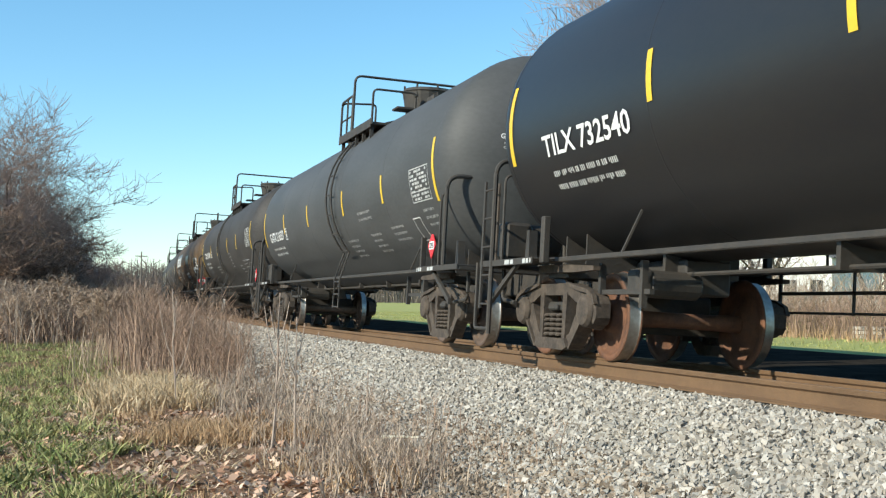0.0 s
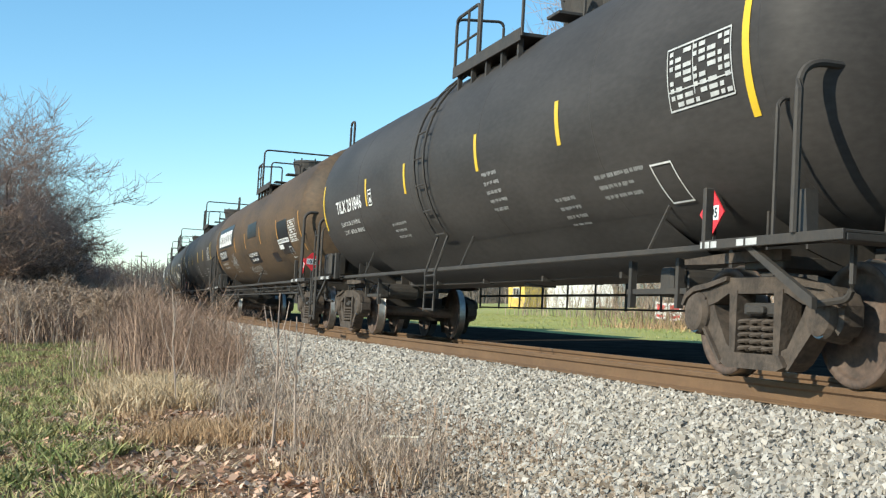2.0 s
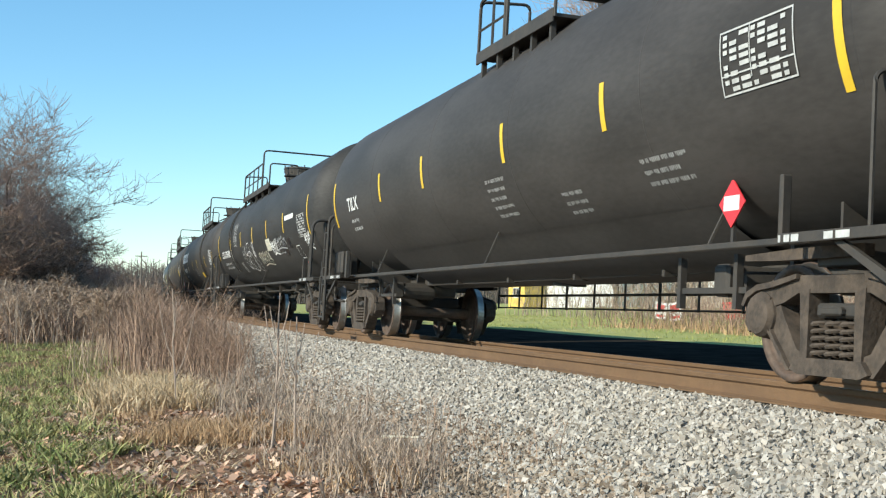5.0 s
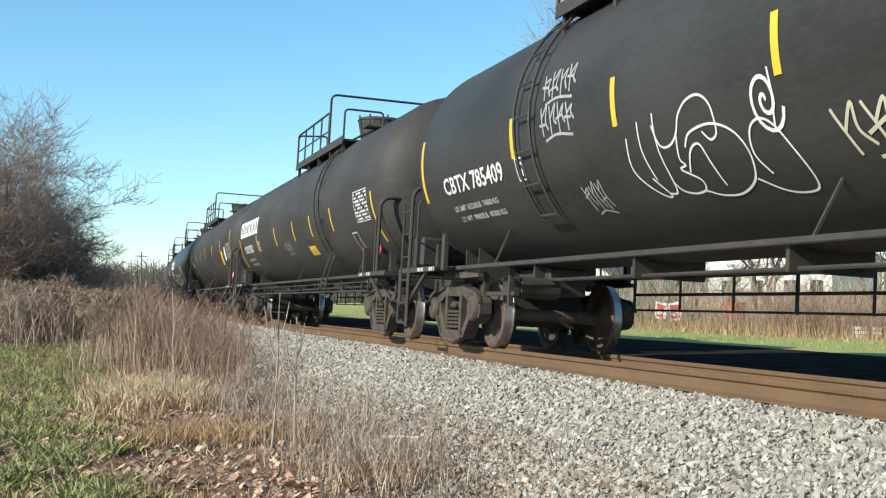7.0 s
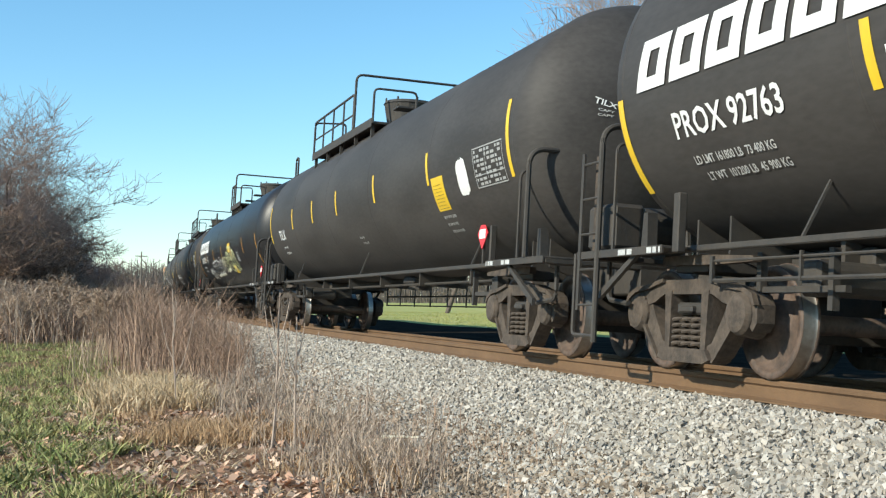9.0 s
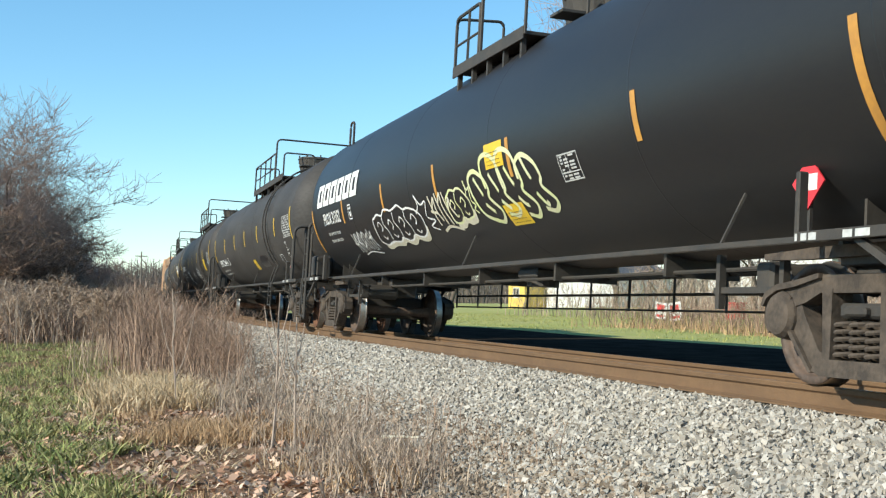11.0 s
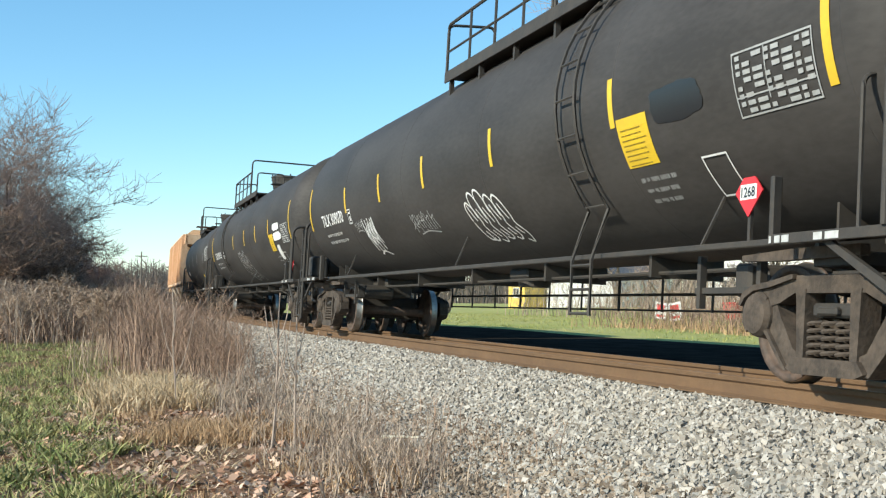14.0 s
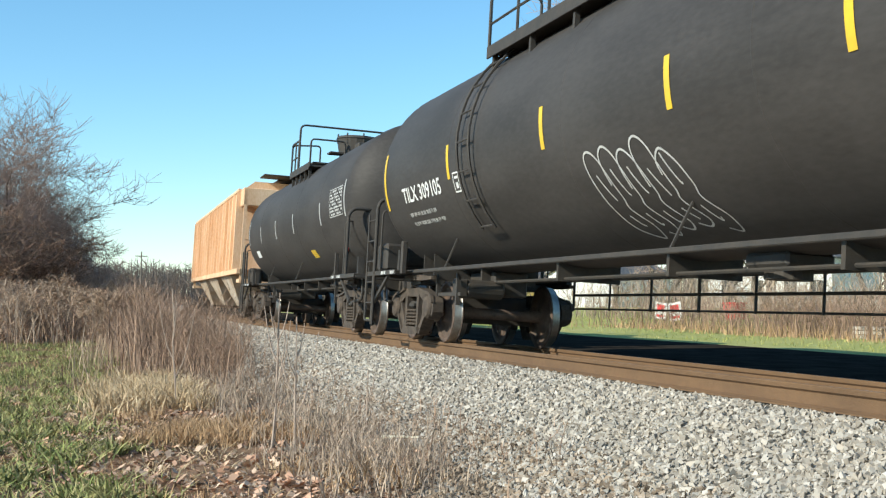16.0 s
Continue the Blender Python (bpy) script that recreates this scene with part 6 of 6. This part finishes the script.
# ---------------- behind the track ----------------
def gabled(name, label, x, y, z, w, d, h, roof_h, turn, wall, door=None, windows=()):
    """A house with walls, gable roof, door and windows; its front faces -y before turning."""
    home = tagged(new(name), label, name.replace("_", " ").split(" ")[-1])
    home.matrix_basis = pose(x, y, z, 0, 0, turn)
    bm = bmesh.new()
    box(bm, -w / 2, w / 2, 0, d, -0.3, h)
    prism(bm, ((-w / 2, h), (w / 2, h), (0, h + roof_h * 0.98)), 0.02, d - 0.02)
    part("wall", bm, wall, home)
    bm = bmesh.new()
    for q in (-1, 1):
        prism(bm, [(q * a, b) for a, b in ((w / 2 + 0.35, h - 0.28), (0, h + roof_h), (0, h + roof_h + 0.14), (w / 2 + 0.38, h - 0.14))], -0.35, d + 0.35)
    part("roof", bm, ROOFING, home)
    for k in range(int(h / 0.28)):
        bm = bmesh.new()
        box(bm, -w / 2, w / 2, -0.018, -0.002, 0.28 * k, 0.28 * k + 0.26)
        part("siding_board", bm, wall, home)
    if door:
        for x0, x1, hh in door:
            bm = bmesh.new()
            for r in range(4):
                for c in range(4):
                    cw, ch = (x1 - x0) / 4, hh / 4
                    box(bm, x0 + c * cw + 0.03, x0 + (c + 1) * cw - 0.03, -0.07, -0.022, r * ch + 0.03, (r + 1) * ch - 0.03)
            box(bm, x0, x1, -0.045, -0.02, 0, hh)
            part("garage_door", bm, SIDING, home)
    for x0, x1, z0, z1 in windows:
        bm = bmesh.new()
        box(bm, x0 - 0.07, x1 + 0.07, -0.06, -0.019, z0 - 0.07, z1 + 0.07)
        wf = part("window", bm, SIDING, home)
        bm = bmesh.new()
        box(bm, x0, (x0 + x1) / 2 - 0.02, -0.066, -0.0605, z0, z1)
        box(bm, (x0 + x1) / 2 + 0.02, x1, -0.066, -0.0605, z0, z1)
        part("pane", bm, GLASS, wf)
    return home


def build_far():
    gabled("white_garage", "white garage with panelled doors at the edge of the field", -101, 37.5, 0.33, 9.0, 7, 3.0, 1.6, 18, SIDING, ((-3.9, -0.4, 2.3), (0.4, 3.9, 2.3)))
    gabled("yellow_shed", "small yellow painted shed beside the white garage", -106, 33.4, 0.28, 2.4, 3, 2.4, 0.8, 18, YELLOW_WALL, None, ((-0.4, 0.4, 0.9, 1.7),))
    gabled("white_house", "white sided house behind bare trees", -90, 50, 0.3, 12, 8, 4.4, 2.4, 25, SIDING, None, ((-4.6, -3.4, 1.0, 2.4), (-1.6, -0.4, 1.0, 2.4), (1.6, 2.8, 1.0, 2.4), (4.0, 5.2, 1.0, 2.4)))
    gabled("white_house", "white sided house with dark windows far behind the weeds", -66, 56, 0.4, 13, 8, 4.2, 2.4, 40, SIDING, None, ((-5.2, -4.0, 1.0, 2.4), (-2.0, -0.8, 1.0, 2.4), (1.2, 2.4, 1.0, 2.4), (4.2, 5.4, 1.0, 2.4)))
    gabled("grey_house", "white sided house at the far end of the lane", -48, 52, 0.4, 11, 8, 4.0, 2.2, 52, SIDING, None, ((-4.0, -2.8, 1.0, 2.3), (-0.6, 0.6, 1.0, 2.3), (2.8, 4.0, 1.0, 2.3)))
    fence = tagged(new("board_fence"), "weathered pale board fence before the houses", "fence")
    for i in range(110):
        bm = bmesh.new()
        s = i * 0.42
        x, y = -84 + s * 0.93, 38.8 + s * 0.10
        hh = 1.0 + 0.06 * math.sin(i * 1.9)
        box(bm, x - 0.18, x + 0.18, y, y + 0.03, 0.1, 0.25 + hh)
        part("board", bm, FENCE_WOOD, fence)
    for k in range(3):
        bm = bmesh.new()
        box(bm, -84, -40, 0, 0.05, 0.4 + 0.3 * k, 0.48 + 0.3 * k, 0, Matrix.Translation((0, 43.2, 0)))
        part("rail", bm, FENCE_WOOD, fence)
    for x, y, lean, seed in ((-49.3, 19.1, 6, 1), (-44.3, 17.3, -8, 2)):
        sign = tagged(new("yard_sign"), "small white and red yard sign leaning in the grass", "sign", "yard signs in the field")
        sign.matrix_basis = pose(x, y, -0.24, 0, lean, 20)
        bm = bmesh.new()
        box(bm, -0.34, 0.34, -0.02, 0.02, 0.2, 0.95, 0.01)
        part("board", bm, WHITE, sign)
        bm = bmesh.new()
        box(bm, -0.22, 0.22, -0.03, -0.022, 0.55, 0.85)
        box(bm, -0.22, 0.22, -0.03, -0.022, 0.3, 0.4)
        part("print", bm, RED, sign, "red printed block")
        for q in (-0.3, 0.3):
            bm = bmesh.new()
            box(bm, q - 0.02, q + 0.02, -0.015, 0.015, -0.1, 0.199)
            part("stake", bm, FRAME_STEEL, sign)
    bin_ = tagged(new("red_bin"), "red plastic bin standing among dry weeds", "bin")
    bin_.matrix_basis = pose(-54.6, 26.0, -0.2, 0, 0, 20)
    bm = bmesh.new()
    box(bm, -0.42, 0.42, -0.4, 0.4, 0, 0.85, 0.05)
    part("tub", bm, RED, bin_)
    bm = bmesh.new()
    box(bm, -0.46, 0.46, -0.44, 0.44, 0.855, 0.95, 0.03)
    part("lid", bm, RED, bin_)
    crate = tagged(new("pale_crate"), "pale wooden crate lying at the edge of the grass", "crate")
    crate.matrix_basis = pose(-26.5, 13.5, -0.23, 0, 0, 15)
    for k in range(3):
        bm = bmesh.new()
        box(bm, -0.45, 0.45, -0.3, 0.3, 0.02 + 0.11 * k, 0.11 + 0.11 * k, 0.01)
        part("slat", bm, FENCE_WOOD, crate)
    stick = bmesh.new()
    tube(stick, [(-11.95, -3.12, -0.72), (-11.75, -3.0, -0.7), (-11.5, -2.82, -0.69)], 0.017, 6, 0.01)
    tagged(mesh_ob("dead_stick", stick, CREAM), "bleached dead stick lying on the ballast", "stick")
    pole = tagged(new("utility_pole"), "distant wooden utility pole above the brush", "utility pole")
    x, y = beside(-230, -9.5)
    pole.matrix_basis = pose(x, y, ground_z(-230, -9.5))
    bm = bmesh.new()
    cyl_z(bm, 0, 0, -0.5, 10.5, 0.16, 10, 0.11)
    part("mast", bm, WOOD_POLE, pole)
    bm = bmesh.new()
    box(bm, -0.06, 0.06, -1.1, 1.1, 9.6, 9.75)
    part("crossarm", bm, WOOD_POLE, pole)
    rng = np.random.default_rng(5)
    segs = []
    for i in range(5200):
        s = -330 - 420 * rng.random()
        l = -170 + 330 * rng.random()
        x, y = beside(s, l)
        z = ground_z(s, l)
        h = 7 + 6 * rng.random()
        top = Vector((x + rng.normal(), y + rng.normal(), z + h))
        segs.append((Vector((x, y, z - 1)), top, 0.22, 0.06, 0))
        for k in range(4):
            f = 0.3 + 0.6 * rng.random()
            p = Vector((x, y, z)).lerp(top, f)
            segs.append((p, p + Vector((rng.normal() * 2.2, rng.normal() * 2.2, 2.4 * rng.random() + 0.5)), 0.14, 0.05, 1))
    v, f = seg_arrays(segs, 3)
    tagged(soup_ob("far_woods", v, f, FAR_WOODS), "hazy leafless woods along the horizon", "woods", kind="stuff")


build_far()
build_trees()
build_plants()
build_leaves()
build_stones(((-17, -2.5, -3.0, -0.86, 19000, 0.024), (-17, -2.5, -3.2, -0.86, 9000, 0.016), (-28, -17, -3.3, -0.86, 14500, 0.028), (-50, -28, -3.6, -0.86, 12000, 0.038), (-95, -50, -3.4, -0.86, 6000, 0.055), (-40, -2, -0.66, 0.66, 2500, 0.035), (-60, -2, 0.9, 1.1, 200, 0.04)),
             STONE, "loose pale grey crushed stone ballast along the rails", 3)
build_stones(((-18, -2.5, -4.2, -2.3, 10500, 0.022), (-30, -18, -4.2, -2.1, 4500, 0.028), (-22, -2.5, -5.6, -3.4, 1600, 0.018), (-17, -2.5, -3.6, -2.5, 6000, 0.024)), DIRTY_STONE, "brown soil-stained stones at the foot of the ballast", 4)


# ---------------- ties under the rails ----------------
def build_ties():
    bed = tagged(new("tie_row"), "weathered wooden railway ties half buried in ballast", "railway ties")
    me = None
    for i in range(150):
        s = 6 - 0.53 * i
        x, y, z = on_track(s, 0, -0.275)
        if me is None:
            bm = bmesh.new()
            box(bm, -0.11, 0.11, -1.2, 1.28, -0.14, 0.02, 0.012)
            me = bpy.data.meshes.new("tie")
            bm.to_mesh(me)
            bm.free()
            me.materials.append(TIE_WOOD)
        ob = new("tie", me)
        ob.parent = bed
        ob.matrix_basis = Matrix.Translation((x, y, z)) @ pose(0, 0, 0, -CANT, 0, math.degrees(line(s)[2]) + random.uniform(-0.6, 0.6))


build_ties()


# ---------------- motion: the train rolls by, its wheels turn ----------------
def motions():
    for car, mid, wheels in TRAIN:
        walk(car, [(0.5 * i, track_pose(mid + gone(0.5 * i))) for i in range(33)])
        for w in wheels:
            x = w.location.x
            rows = []
            for f in range(481):
                t = f / FPS
                rows.append((t, pose(x, 0, 0.457) @ Matrix.Rotation((gone(t) - gone(0)) / 0.4572, 4, 'Y')))
            walk(w, rows)


motions()
